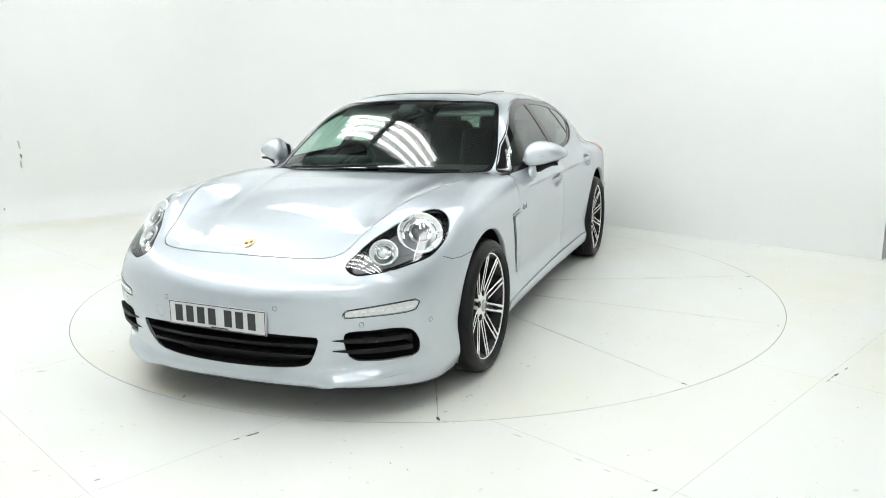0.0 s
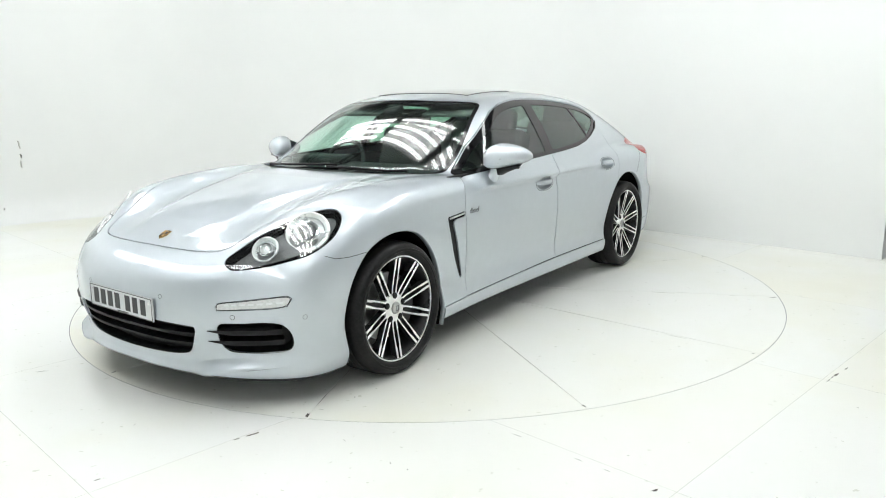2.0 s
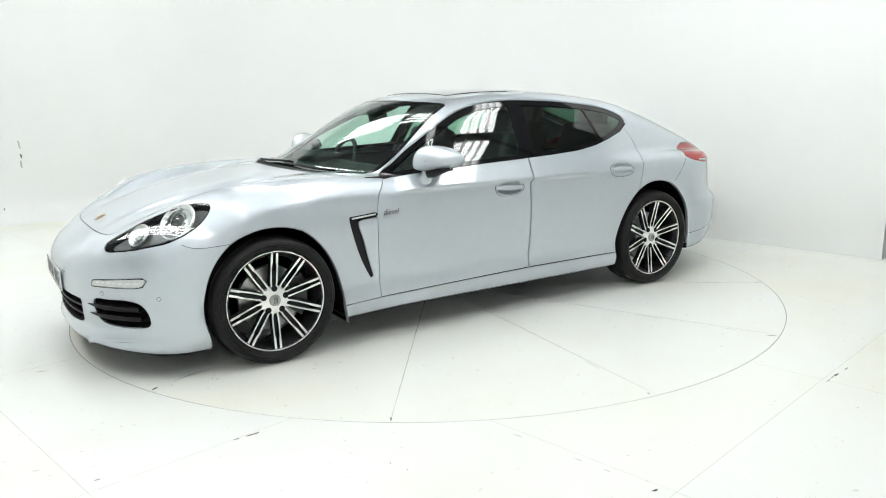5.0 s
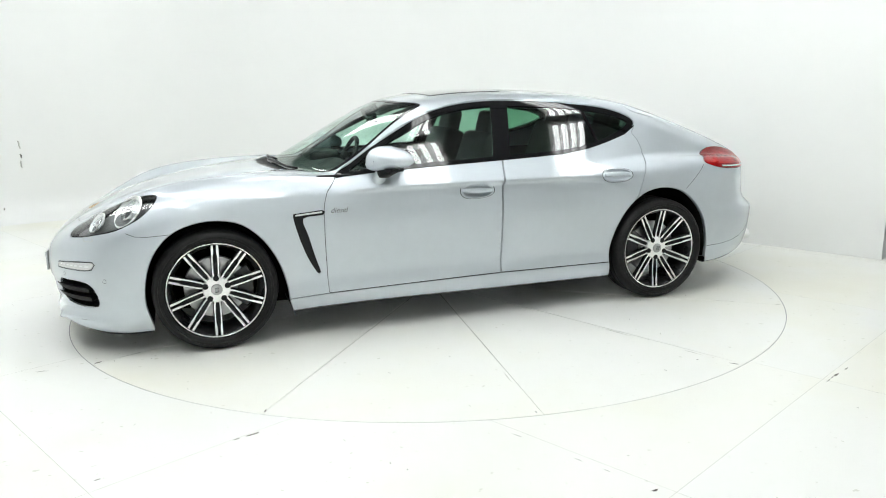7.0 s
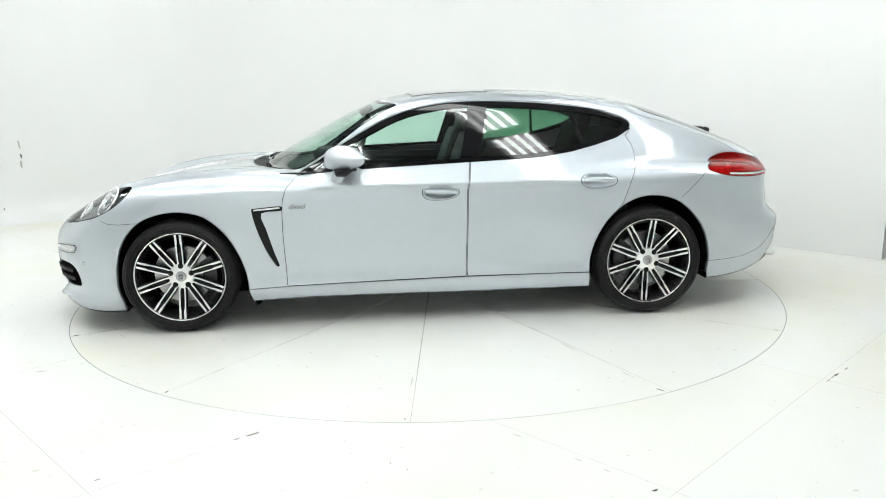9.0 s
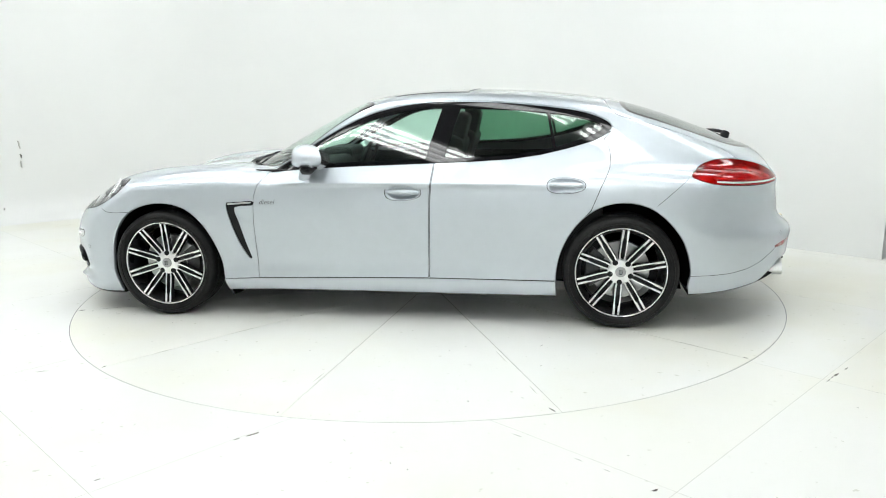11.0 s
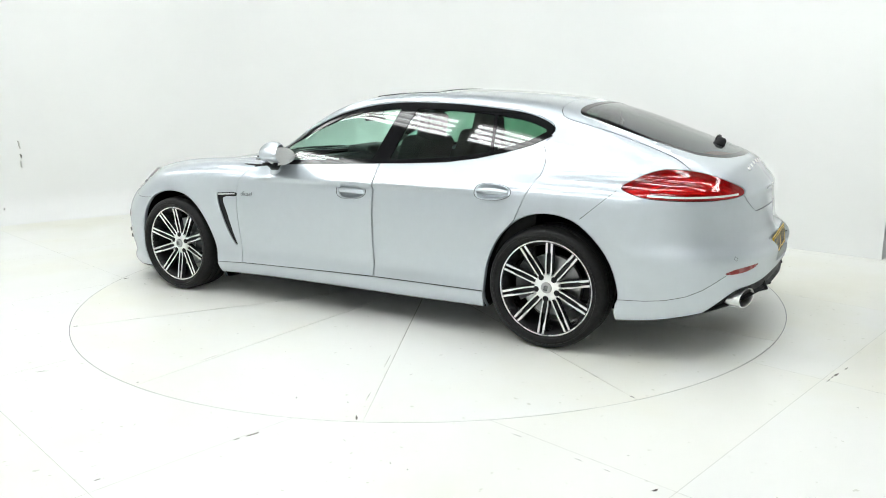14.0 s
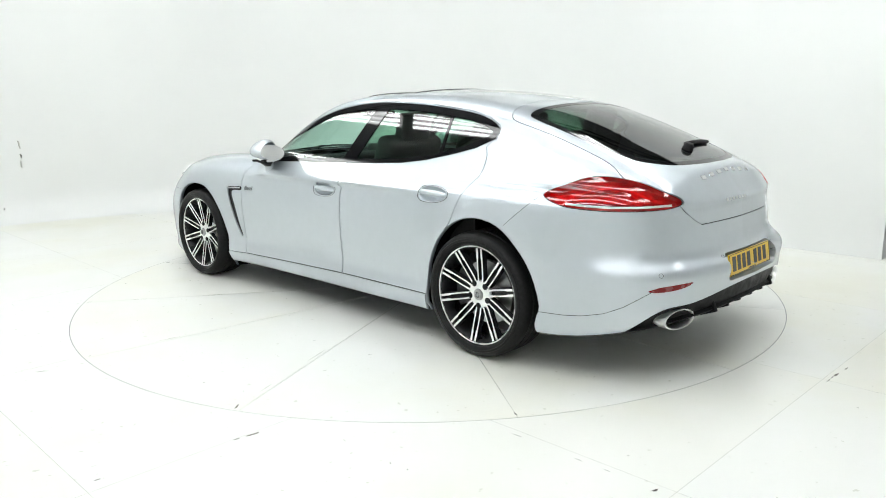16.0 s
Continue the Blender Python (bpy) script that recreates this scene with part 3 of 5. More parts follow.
HATCH = [(-1.355, -0.2), (-1.355, 0.0), (-1.365, 0.261), (-1.378, 0.477), (-1.405, 0.572), (-1.46, 0.602), (-1.6, 0.605), (-1.779, 0.605), (-1.989, 0.609), (-2.077, 0.619), (-2.145, 0.645), (-2.25, 0.665), (-2.4, 0.68), (-2.9, 0.68), (-2.9, -0.2)]
TAIL_LAMP = [(-1.851, 0.918), (-1.898, 0.958), (-1.95, 0.984), (-2.03, 1.003), (-2.146, 0.998), (-2.276, 0.968), (-2.37, 0.922), (-2.408, 0.888), (-2.40, 0.87), (-2.364, 0.86), (-2.253, 0.857), (-2.098, 0.863), (-1.963, 0.878)]
GRILLE = [(-0.2, 0.418), (0.0, 0.418), (0.25, 0.412), (0.44, 0.402), (0.472, 0.392), (0.452, 0.33), (0.41, 0.268), (0.34, 0.25), (0.2, 0.242), (0.0, 0.238), (-0.2, 0.238)]
INTAKE = [(0.585, 0.417), (0.68, 0.424), (0.764, 0.426), (0.818, 0.407), (0.838, 0.345), (0.822, 0.287), (0.754, 0.274), (0.632, 0.279), (0.592, 0.297), (0.576, 0.35)]
DAY_LAMP = [(0.582, 0.487), (0.588, 0.513), (0.66, 0.522), (0.75, 0.532), (0.825, 0.538), (0.838, 0.528), (0.829, 0.50), (0.80, 0.493), (0.69, 0.490)]
VENT = [(1.014, 0.740), (0.99, 0.752), (0.92, 0.757), (0.838, 0.762), (0.836, 0.734), (0.955, 0.72), (0.93, 0.62), (0.895, 0.49), (0.864, 0.392), (0.876, 0.386), (0.889, 0.396), (0.94, 0.49), (0.985, 0.614)]
REFLECTOR = [(0.765, 0.479), (0.727, 0.502), (0.65, 0.512), (0.562, 0.518), (0.585, 0.502), (0.66, 0.483)]
DOOR_F = [(0.738, 0.94), (0.806, 0.862), (0.826, 0.80), (0.832, 0.746), (0.834, 0.62), (0.831, 0.501), (0.822, 0.264), (-0.287, 0.284), (-0.292, 0.5), (-0.298, 0.8), (-0.322, 1.0), (-0.36, 1.18), (-0.418, 1.368), (-0.246, 1.363), (-0.062, 1.341), (0.122, 1.293), (0.303, 1.209), (0.483, 1.108), (0.626, 1.015)]
DOOR_R = [(-0.293, 0.284), (-1.09, 0.286), (-1.112, 0.475), (-1.191, 0.632), (-1.275, 0.722), (-1.332, 0.861), (-1.384, 0.965), (-1.39, 1.03), (-1.38, 1.08), (-1.35, 1.13), (-1.39, 1.166), (-1.404, 1.2), (-1.377, 1.238), (-1.287, 1.279), (-1.137, 1.313), (-0.838, 1.347), (-0.615, 1.361), (-0.424, 1.368), (-0.366, 1.18), (-0.328, 1.0), (-0.304, 0.8), (-0.298, 0.5)]


def build_skin():
    p = {}
    t = ALL
    _, t = skin.cut(t, outline(ARCH_F, SIDE_VIEW, left, 3))
    _, t = skin.cut(t, outline(ARCH_R, SIDE_VIEW, left, 3))
    p["under"], t = skin.cut(t, lambda v: np.where(v[:, 2] < 0.42, normals(v)[:, 2] + 0.62, 1.0))
    high = lambda v: (v[:, 2] > 0.93) & (v[:, 0] > 0)
    p["screen"], t = skin.cut(t, outline(SCREEN, TOP_VIEW, high))
    p["hood"], gap1, t = split(t, outline(HOOD_EDGE, TOP_VIEW, lambda v: (v[:, 2] > 0.6) & (v[:, 0] > 0.6), 3))
    cowl = lambda v: np.where((v[:, 2] > 0.93) & (v[:, 1] < 0.9), np.maximum(outline([(1.2, -0.2), (1.2, 0.3), (1.06, 0.52), (0.96, 0.62), (0.875, 0.668), (0.82, 0.655), (0.86, 0.5), (0.9, 0.0), (0.9, -0.2)], TOP_VIEW)(v), 0.9 - v[:, 2]), 1.0)
    p["cowl"], t = skin.cut(t, cowl)
    p["headlamp"], gap2, t = split(t, outline(HEADLAMP, TOP_VIEW, lambda v: (v[:, 2] > 0.58) & (v[:, 0] > 1.5)), 0.002)
    p["tail_lamp"], gap3, t = split(t, outline(TAIL_LAMP, SIDE_VIEW, left), 0.002)
    top_back = lambda v: (v[:, 2] > 0.98) & (v[:, 0] < -1.2)
    p["rear_glass"], t = skin.cut(t, outline(REAR_GLASS, TOP_VIEW, top_back))
    hatch = outline(HATCH, TOP_VIEW, lambda v: (v[:, 2] > 0.7) & (v[:, 0] < -1.2), 3)
    edge = lambda v: np.where(v[:, 0] < -2.15, (v[:, 1] - np.interp(v[:, 2], [0.74, 0.768, 0.79, 0.84, 0.873, 0.93, 1.0], [0.36, 0.40, 0.445, 0.515, 0.55, 0.60, 0.66])) * 0.8, -1.0)
    p["hatch"], gap4, t = split(t, lambda v: np.maximum(np.maximum(hatch(v), edge(v)), 0.768 - v[:, 2]))
    p["sunroof"], gap5, t = split(t, outline([(0.0, -0.2), (0.0, 0.34), (-0.03, 0.40), (-0.46, 0.42), (-0.49, 0.38), (-0.495, -0.2)], TOP_VIEW, lambda v: v[:, 2] > 1.3, 3))
    dlo = outline(DLO, SIDE_VIEW, left)
    glazed, t = skin.cut(t, dlo)
    p["vent"], t = skin.cut(t, outline(VENT, SIDE_VIEW, left, 3))
    p["door_f"], gap6, t = split(t, outline(DOOR_F, SIDE_VIEW, left, 0), 0.0019)
    p["door_r"], gap7, t = split(t, outline(DOOR_R, SIDE_VIEW, left, 0), 0.0019)
    hole = lambda x0, z0: (lambda v: np.where(v[:, 1] > 0.5, (np.hypot((v[:, 0] - x0) / 0.1, (v[:, 2] - z0) / 0.042) - 1) * 0.06, 1.0))
    _, p["door_f"] = skin.cut(p["door_f"], hole(-0.134, 0.818))
    _, p["door_r"] = skin.cut(p["door_r"], hole(-1.128, 0.866))
    p["skirt"], gap8, t = split(t, lambda v: np.where((v[:, 1] > 0.5) & (v[:, 0] > -1.1) & (v[:, 0] < 1.08), v[:, 2] - np.interp(v[:, 0], [-1.1, -0.29, 0.82, 1.06], [0.284, 0.2815, 0.2625, 0.252]), 1.0), 0.0017)
    # glass and black frames inside the side windows
    seam_b = lambda v: (v[:, 0] + 0.322 + 0.263 * (v[:, 2] - 1.0))
    gf, gr = skin.cut(glazed, lambda v: -seam_b(v))
    pane = lambda v: np.maximum(dlo(v) + 0.020, dlo(v) + 0.02 + np.where(v[:, 2] > 1.08, 0.016, 0) * np.clip((v[:, 2] - 1.08) / 0.1, 0, 1))
    p["pane_f"], p["frame_f"] = skin.cut(gf, lambda v: np.maximum(np.maximum(pane(v), 0.062 - seam_b(v)), v[:, 0] - 0.655))
    p["pane_r"], p["frame_r"] = skin.cut(gr, lambda v: np.maximum(np.maximum(pane(v), 0.055 + seam_b(v)), -(v[:, 0] + 1.022 - 0.19 * (v[:, 2] - 1.2))))
    p["pane_q"], p["frame_r"] = skin.cut(p["frame_r"], lambda v: np.maximum(pane(v), v[:, 0] + 1.04 - 0.19 * (v[:, 2] - 1.2)))
    front = lambda v: v[:, 0] > 1.85
    p["grille"], t = skin.cut(t, outline(GRILLE, END_VIEW, front))
    p["intake"], t = skin.cut(t, outline(INTAKE, END_VIEW, front))
    p["day_lamp"], gap9, t = split(t, outline(DAY_LAMP, END_VIEW, front, 3), 0.0016)
    back = lambda v: v[:, 0] < -2.2
    p["reflector"], t = skin.cut(t, outline(REFLECTOR, END_VIEW, back, 3))
    p["plate_well"], t = skin.cut(t, outline([(-0.2, 0.612), (0.26, 0.610), (0.288, 0.595), (0.300, 0.50), (0.285, 0.478), (-0.2, 0.478)], END_VIEW, back, 0))
    low = spline([(0.0, 0.462), (0.2, 0.455), (0.42, 0.432), (0.62, 0.402), (0.70, 0.385), (0.78, 0.30), (0.84, 0.2)])
    p["diffuser"], t = skin.cut(t, lambda v: np.where(v[:, 0] < -2.2, v[:, 2] - low(v[:, 1]), 1.0))
    p["rear_bumper"], t = skin.cut(t, lambda v: np.where((v[:, 0] < -1.5) & (v[:, 2] < 0.93), v[:, 0] + 1.653 + (v[:, 2] - 0.75) * 1.14, 1.0))
    seam_front = lambda v: np.where(v[:, 0] > 1.6, np.maximum(v[:, 2] - np.interp(v[:, 0], [1.6, 1.80, 1.87, 1.92, 2.0], [0.684, 0.676, 0.679, 0.70, 0.9]), 1.64 - v[:, 0]), 1.0)
    p["front_bumper"], t = skin.cut(t, seam_front)
    p["body"] = t
    p["gaps"] = np.vstack([gap1, gap2, gap3, gap4, gap5, gap6, gap7, gap8, gap9])
    return p


P = build_skin()
panel("body_shell", P["body"], PAINT, car)
panel("front_bumper", P["front_bumper"], PAINT, car)
panel("rear_bumper", P["rear_bumper"], PAINT, car)
panel("underbody", P["under"], BLACK, car, label="black plastic underbody")
# black sheet sunk behind the panel gaps, standing in for their deep shade
panel("panel_gap_seal", P["gaps"], BLACK, car, offset=-0.009, skirt=0, label="black sheet added behind the panel gaps to keep them dark")
hood = panel("hood", P["hood"], PAINT, car)
panel("cowl", P["cowl"], BLACK, car, offset=-0.012, label="black plastic cowl below the windscreen")


def rim_split(tris, field, width):
    """A pane and the black printed border round it."""
    return skin.cut(tris, shifted(field, -width))


pane, border = rim_split(P["screen"], outline(SCREEN, TOP_VIEW, lambda v: v[:, 2] > 0.9), 0.024)
screen = panel("windscreen", pane, GLASS, car, skirt=0, offset=-0.002, label="green-tinted windscreen")
panel("screen_border", border, GLOSS, screen, skirt=0.004, offset=-0.001, label="black printed glass border")
hatch = panel("tailgate", P["hatch"], PAINT, car)
pane, border = rim_split(P["rear_glass"], outline(REAR_GLASS, TOP_VIEW, lambda v: v[:, 2] > 0.9), 0.035)
rear_glass = panel("rear_window", pane, REAR_TINT, hatch, skirt=0, offset=-0.002, label="dark-tinted rear window")
panel("rear_window_border", border, GLOSS, hatch, skirt=0.004, offset=-0.001, label="black printed glass border")
panel("sunroof", P["sunroof"], ROOF_GLASS, car, offset=0.004, skirt=0.005, label="dark glass sunroof panel standing slightly proud")
HEAD_TRIM = skin.cut(P["headlamp"], shifted(outline(HEADLAMP, TOP_VIEW, lambda v: (v[:, 2] > 0.58) & (v[:, 0] > 1.5)), -0.021))[0]
for side, name in ((1, "left"), (-1, "right")):
    door_f = panel("front_door", P["door_f"], PAINT, car, side)
    door_r = panel("rear_door", P["door_r"], PAINT, car, side)
    panel("window_frame", P["frame_f"], GLOSS, door_f, side, offset=-0.003, label="gloss black window frame")
    panel("window_frame", P["frame_r"], GLOSS, door_r, side, offset=-0.003, label="gloss black window frame")
    panel("window_pane", P["pane_f"], GLASS, door_f, side, offset=-0.006, skirt=0.004, label="green-tinted side glass")
    panel("window_pane", P["pane_r"], PRIVACY, door_r, side, offset=-0.006, skirt=0.004, label="dark privacy glass")
    panel("quarter_pane", P["pane_q"], PRIVACY, door_r, side, offset=-0.006, skirt=0.004, label="dark privacy glass")
    panel("side_skirt", P["skirt"], PAINT, car, side, offset=0.006)
    vent = panel("side_vent", P["vent"], BLACK, car, side, offset=-0.008, skirt=0.01, label="black side air outlet")
    lamp = panel("headlamp", P["headlamp"], LENS, car, side, skirt=0.004, label="clear headlamp cover over chrome reflectors")
    bowl = panel("lamp_bowl", P["headlamp"], GLOSS, lamp, side, offset=-0.045, skirt=-0.045, label="gloss black lamp housing")
    trim = panel("lamp_trim", HEAD_TRIM, LAMP_GREY, lamp, side, offset=-0.036, skirt=0.006, label="satin grey trim round the reflectors")
    tail = panel("tail_lamp", P["tail_lamp"], RED, car, side, offset=0.002, skirt=0.004, label="red tail lamp with a white light bar")
    panel("lamp_housing", P["tail_lamp"], RED_DARK, tail, side, offset=-0.032, skirt=-0.034, label="deep red lamp housing")
    panel("day_lamp", P["day_lamp"], WHITE_LENS, car, side, offset=0.002, label="white daytime running lamp")
    panel("reflector", P["reflector"], DEEP_RED, car, side, offset=0.001, label="red rear reflector")
    panel("air_intake", P["intake"], BLACK, car, side, offset=-0.07, skirt=-0.07, label="black front air intake")
panel("grille", P["grille"], BLACK, car, offset=-0.07, skirt=-0.07, label="black lower front grille")
panel("plate_well", P["plate_well"], PAINT, car, offset=-0.055, skirt=-0.055)
diffuser = panel("diffuser", P["diffuser"], BLACK, car, offset=-0.02, skirt=-0.02, label="black plastic rear diffuser")


# ---------------------------------------------------------------- strips and small parts laid on the skin
def on_skin(x=None, y=None, z=None, out=0.0):
    """The skin's point and normal where two coordinates are given."""
    if y is None:
        o, w = (x, 0.0, z), (0, 1, 0)
    elif z is None:
        o, w = (x, y, 0.5), (0, 0, 1)
    else:
        o, w = ((1.2, y, z), (1, 0, 0)) if x is None or x > 0 else ((-1.2, y, z), (-1, 0, 0))
    p = march(np.array([o], float), np.array([w], float), 1.8)
    n = normals(p)[0]
    return Vector(p[0] + n * out), Vector(n)


def many_on_skin(a, b, view):
    """Points and normals of the skin for many pairs of coordinates in one view."""
    a, b = np.asarray(a, float), np.asarray(b, float)
    one, nil = np.ones(len(a)), np.zeros(len(a))
    o, w = {"side": ((a, nil, b), (0, 1, 0)), "top": ((a, b, one * 0.5), (0, 0, 1)), "front": ((one * 1.2, a, b), (1, 0, 0)), "back": ((-one * 1.2, a, b), (-1, 0, 0))}[view]
    p = march(np.stack(o, 1), np.tile(np.array(w, float), (len(a), 1)), 1.8)
    return [(Vector(q), Vector(n)) for q, n in zip(p, normals(p))]


def strip(name, points, view, width, height, material, parent, label="", side=1, sink=0.002, steps=10):
    """A thin raised bar that follows the skin through points drawn in one view."""
    q = np.array(points, float)
    s = np.linspace(0, len(q) - 1, steps * (len(q) - 1) + 1)
    cols = [np.interp(s, np.arange(len(q)), q[:, k]) for k in (0, 1)]
    pn = many_on_skin(cols[0], cols[1], view)
    v, f = [], []
    for i, (p, n) in enumerate(pn):
        d = (pn[min(i + 1, len(pn) - 1)][0] - pn[max(i - 1, 0)][0]).normalized()
        c = n.cross(d).normalized()
        w = width / 2
        for along, up in ((-w, -sink), (-w * 0.8, height), (w * 0.8, height), (w, -sink)):
            r = p + c * along + n * up
            v.append((r.x, r.y * side, r.z))
    for i in range(len(pn) - 1):
        for k in range(3):
            f.append((4 * i + k, 4 * i + k + 1, 4 * i + 5 + k, 4 * i + 4 + k)[::side])
    f += [(0, 1, 2, 3)[::-side], tuple(4 * (len(pn) - 1) + k for k in (0, 1, 2, 3))[::side]]
    return mesh_part(name, v, f, material, parent, label, smooth=False)


def ledge(name, points, width, height, side):
    """A painted ramp on the front that swells downwards to a crisp lower edge."""
    q = np.array(points, float)
    s = np.linspace(0, len(q) - 1, 12 * (len(q) - 1) + 1)
    cols = [np.interp(s, np.arange(len(q)), q[:, k]) for k in (0, 1)]
    shape = ((0.55, -0.004, 0), (0.3, 0.0, 0.06), (0.0, 0.0, 0.35), (-0.25, 0.0, 0.8), (-0.38, 0.0, 1.0), (-0.45, 0.0, 0.92), (-0.52, -0.006, 0))
    rows = [many_on_skin(cols[0], np.maximum(cols[1] + r[0] * width, 0.15), "front") for r in shape]
    v, f, m, count = [], [], len(shape), len(s)
    for i in range(count):
        e = i / (count - 1)
        k = min(1.0, e * 3.0) * min(1.0, (1 - e) * 3)
        k = k * k * (3 - 2 * k)
        for row, (_, low, up) in zip(rows, shape):
            p, n = row[i]
            r = p + n * (low + up * height * k)
            v.append((r.x, r.y * side, r.z))
    for i in range(count - 1):
        f += [(m * i + k, m * i + k + 1, m * i + m + 1 + k, m * i + m + k)[::-side] for k in range(m - 1)]
    ob = mesh_part(name, v, f, PAINT, car)
    ob.data.set_sharp_from_angle(angle=radians(50))
    return ob


def lathe(profile, segments):
    """Turn (radius, depth) pairs about the y axis, y pointing outwards."""
    v, f = [], []
    n = len(profile)
    for k in range(segments):
        a = 2 * math.pi * k / segments
        v += [(r * math.cos(a), d, r * math.sin(a)) for r, d in profile]
    for k in range(segments):
        for j in range(n - 1):
            a, b = k * n + j, ((k + 1) % segments) * n + j
            f.append((a, a + 1, b + 1, b))
    return v, f


def ring(name, profile, material, parent, m=None, label="", segments=64):
    if isinstance(m, str):
        m, label = None, m
    v, f = lathe(profile, segments)
    if m is not None:
        v = [tuple(m @ Vector(p)) for p in v]
    ob = mesh_part(name, v, f, material, parent, label)
    b = bmesh.new()
    b.from_mesh(ob.data)
    bmesh.ops.recalc_face_normals(b, faces=b.faces)
    b.to_mesh(ob.data)
    b.free()
    ob.data.set_sharp_from_angle(angle=radians(35))
    return ob


def facing(p, n, up=(0, 0, 1)):
    """A pose at p whose y axis follows n and whose z axis leans to up."""
    n = Vector(n).normalized()
    z = (Vector(up) - n * Vector(up).dot(n)).normalized()
    x = n.cross(z)
    return Matrix.Translation(p) @ Matrix((x, n, z)).transposed().to_4x4()


MIRROR_Y = Matrix.Diagonal((1, -1, 1, 1))


# ---------------------------------------------------------------- wheels
def wheel():
    w = new("wheel")
    w.parent = car
    tagged(w, "low-profile tyre on a twin-spoke polished alloy wheel")
    r = 0.346
    ring("tyre", [(0.262, -0.115), (0.275, -0.125), (0.30, -0.132), (0.325, -0.130), (0.340, -0.112), (r, -0.085), (r, -0.05), (0.341, -0.048), (0.341, -0.042), (r, -0.04), (r, -0.002), (0.341, 0.0), (0.341, 0.006), (r, 0.008), (r, 0.05), (0.341, 0.052), (0.341, 0.058), (r, 0.06), (0.344, 0.085), (0.338, 0.108), (0.326, 0.124), (0.314, 0.128), (0.312, 0.131), (0.300, 0.132), (0.298, 0.129), (0.286, 0.126), (0.279, 0.120), (0.274, 0.108), (0.262, 0.105)], RUBBER, w, "black road tyre with moulded sidewall ribs", segments=96)
    ring("rim", [(0.262, -0.118), (0.245, -0.11), (0.236, -0.06), (0.236, 0.04), (0.248, 0.075), (0.258, 0.100), (0.262, 0.104)], RIM, w, "dark lacquered rim barrel", segments=96)
    ring("rim_lip", [(0.264, 0.098), (0.2665, 0.108), (0.2715, 0.110), (0.2745, 0.107), (0.2755, 0.096)], POLISHED, w, "polished rim edge", segments=96)
    ring("hub", [(0.0, 0.082), (0.04, 0.083), (0.055, 0.081), (0.072, 0.077), (0.078, 0.068), (0.079, 0.04), (0.079, 0.0)], POLISHED, w, "polished hub face")
    ring("centre_cap", [(0.0, 0.094), (0.022, 0.0935), (0.029, 0.091), (0.032, 0.086), (0.032, 0.08)], STEEL, w, "grey centre cap")
    b = bmesh.new()
    box(b, -0.011, 0.011, 0.0925, 0.0948, -0.014, 0.014, bevel=0.004)
    part("cap_badge", b, DARK_CHROME, w, "small shield-shaped cap badge")
    for k in range(10):
        a = radians(90 + 36 * k)
        for s in (-1, 1):
            v, f = [], []
            for rr, off, hw, top in ((0.050, 0.011, 0.0065, 0.074), (0.10, 0.0160, 0.0046, 0.079), (0.15, 0.0165, 0.0044, 0.088), (0.195, 0.0160, 0.0046, 0.096), (0.211, 0.0145, 0.0068, 0.099), (0.262, 0.0140, 0.0068, 0.1085)):
                for t0, dep in ((-hw - 0.004, top - 0.032), (-hw, top - 0.002), (-hw + 0.001, top), (hw - 0.001, top), (hw, top - 0.002), (hw + 0.004, top - 0.032)):
                    t = s * off + t0
                    v.append((rr * math.cos(a) - t * math.sin(a), dep, rr * math.sin(a) + t * math.cos(a)))
            mats = []
            for i in range(5):
                for j in range(5):
                    f.append((6 * i + j, 6 * i + j + 1, 6 * i + 7 + j, 6 * i + 6 + j))
                    mats.append(1 if j in (1, 2, 3) else 0)
            sp = mesh_part("spoke", v, f, RIM, w, "dark spoke with a polished face" if k + s == -1 else "", smooth=False)
            sp.data.materials.append(POLISHED)
            sp.data.polygons.foreach_set("material_index", mats)
            sp.data.update()
        b = bmesh.new()
        box(b, 0.06, 0.262, 0.055, 0.066, -0.0155, 0.0155, m=Matrix.Rotation(-a, 4, "Y"))
        part("spoke_web", b, RIM, w)
    for k in range(5):
        a = radians(90 + 72 * k)
        ring("wheel_bolt", [(0.0, 0.0845), (0.008, 0.0845), (0.010, 0.0835), (0.0155, 0.0835), (0.0165, 0.082), (0.0165, 0.06)], BLACK, w, Matrix.Translation((0.064 * math.cos(a), 0, 0.064 * math.sin(a))), segments=14)
    ring("brake_disc", [(0.08, 0.0), (0.08, 0.012), (0.175, 0.012), (0.178, 0.0), (0.178, -0.02), (0.08, -0.02)], STEEL, w, "grey steel brake disc")
    v, f = [], []
    for i in range(13):
        a = radians(-35 + 70 * i / 12)
        for rr, y in ((0.12, 0.035), (0.205, 0.035), (0.215, 0.0), (0.215, -0.05), (0.12, 0.0)):
            v.append((-rr * math.cos(a), y, rr * math.sin(a)))
    for i in range(12):
        f += [(5 * i + j, 5 * i + (j + 1) % 5, 5 * i + 5 + (j + 1) % 5, 5 * i + 5 + j) for j in range(5)]
    f += [(0, 1, 2, 3, 4), (64, 63, 62, 61, 60)]
    mesh_part("caliper", v, f, CALIPER, w, "dark brake caliper", smooth=False)
    return w


w1 = wheel()
WHEEL_Z = 0.346
w1.matrix_basis = pose(1.46, 0.842, WHEEL_Z, 0, -1, 0)
copy_thing(w1, pose(-1.46, 0.846, WHEEL_Z, 0, 175, 0))
copy_thing(w1, pose(1.46, -0.842, WHEEL_Z, 0, 20, 180))
copy_thing(w1, pose(-1.46, -0.846, WHEEL_Z, 0, 40, 180))


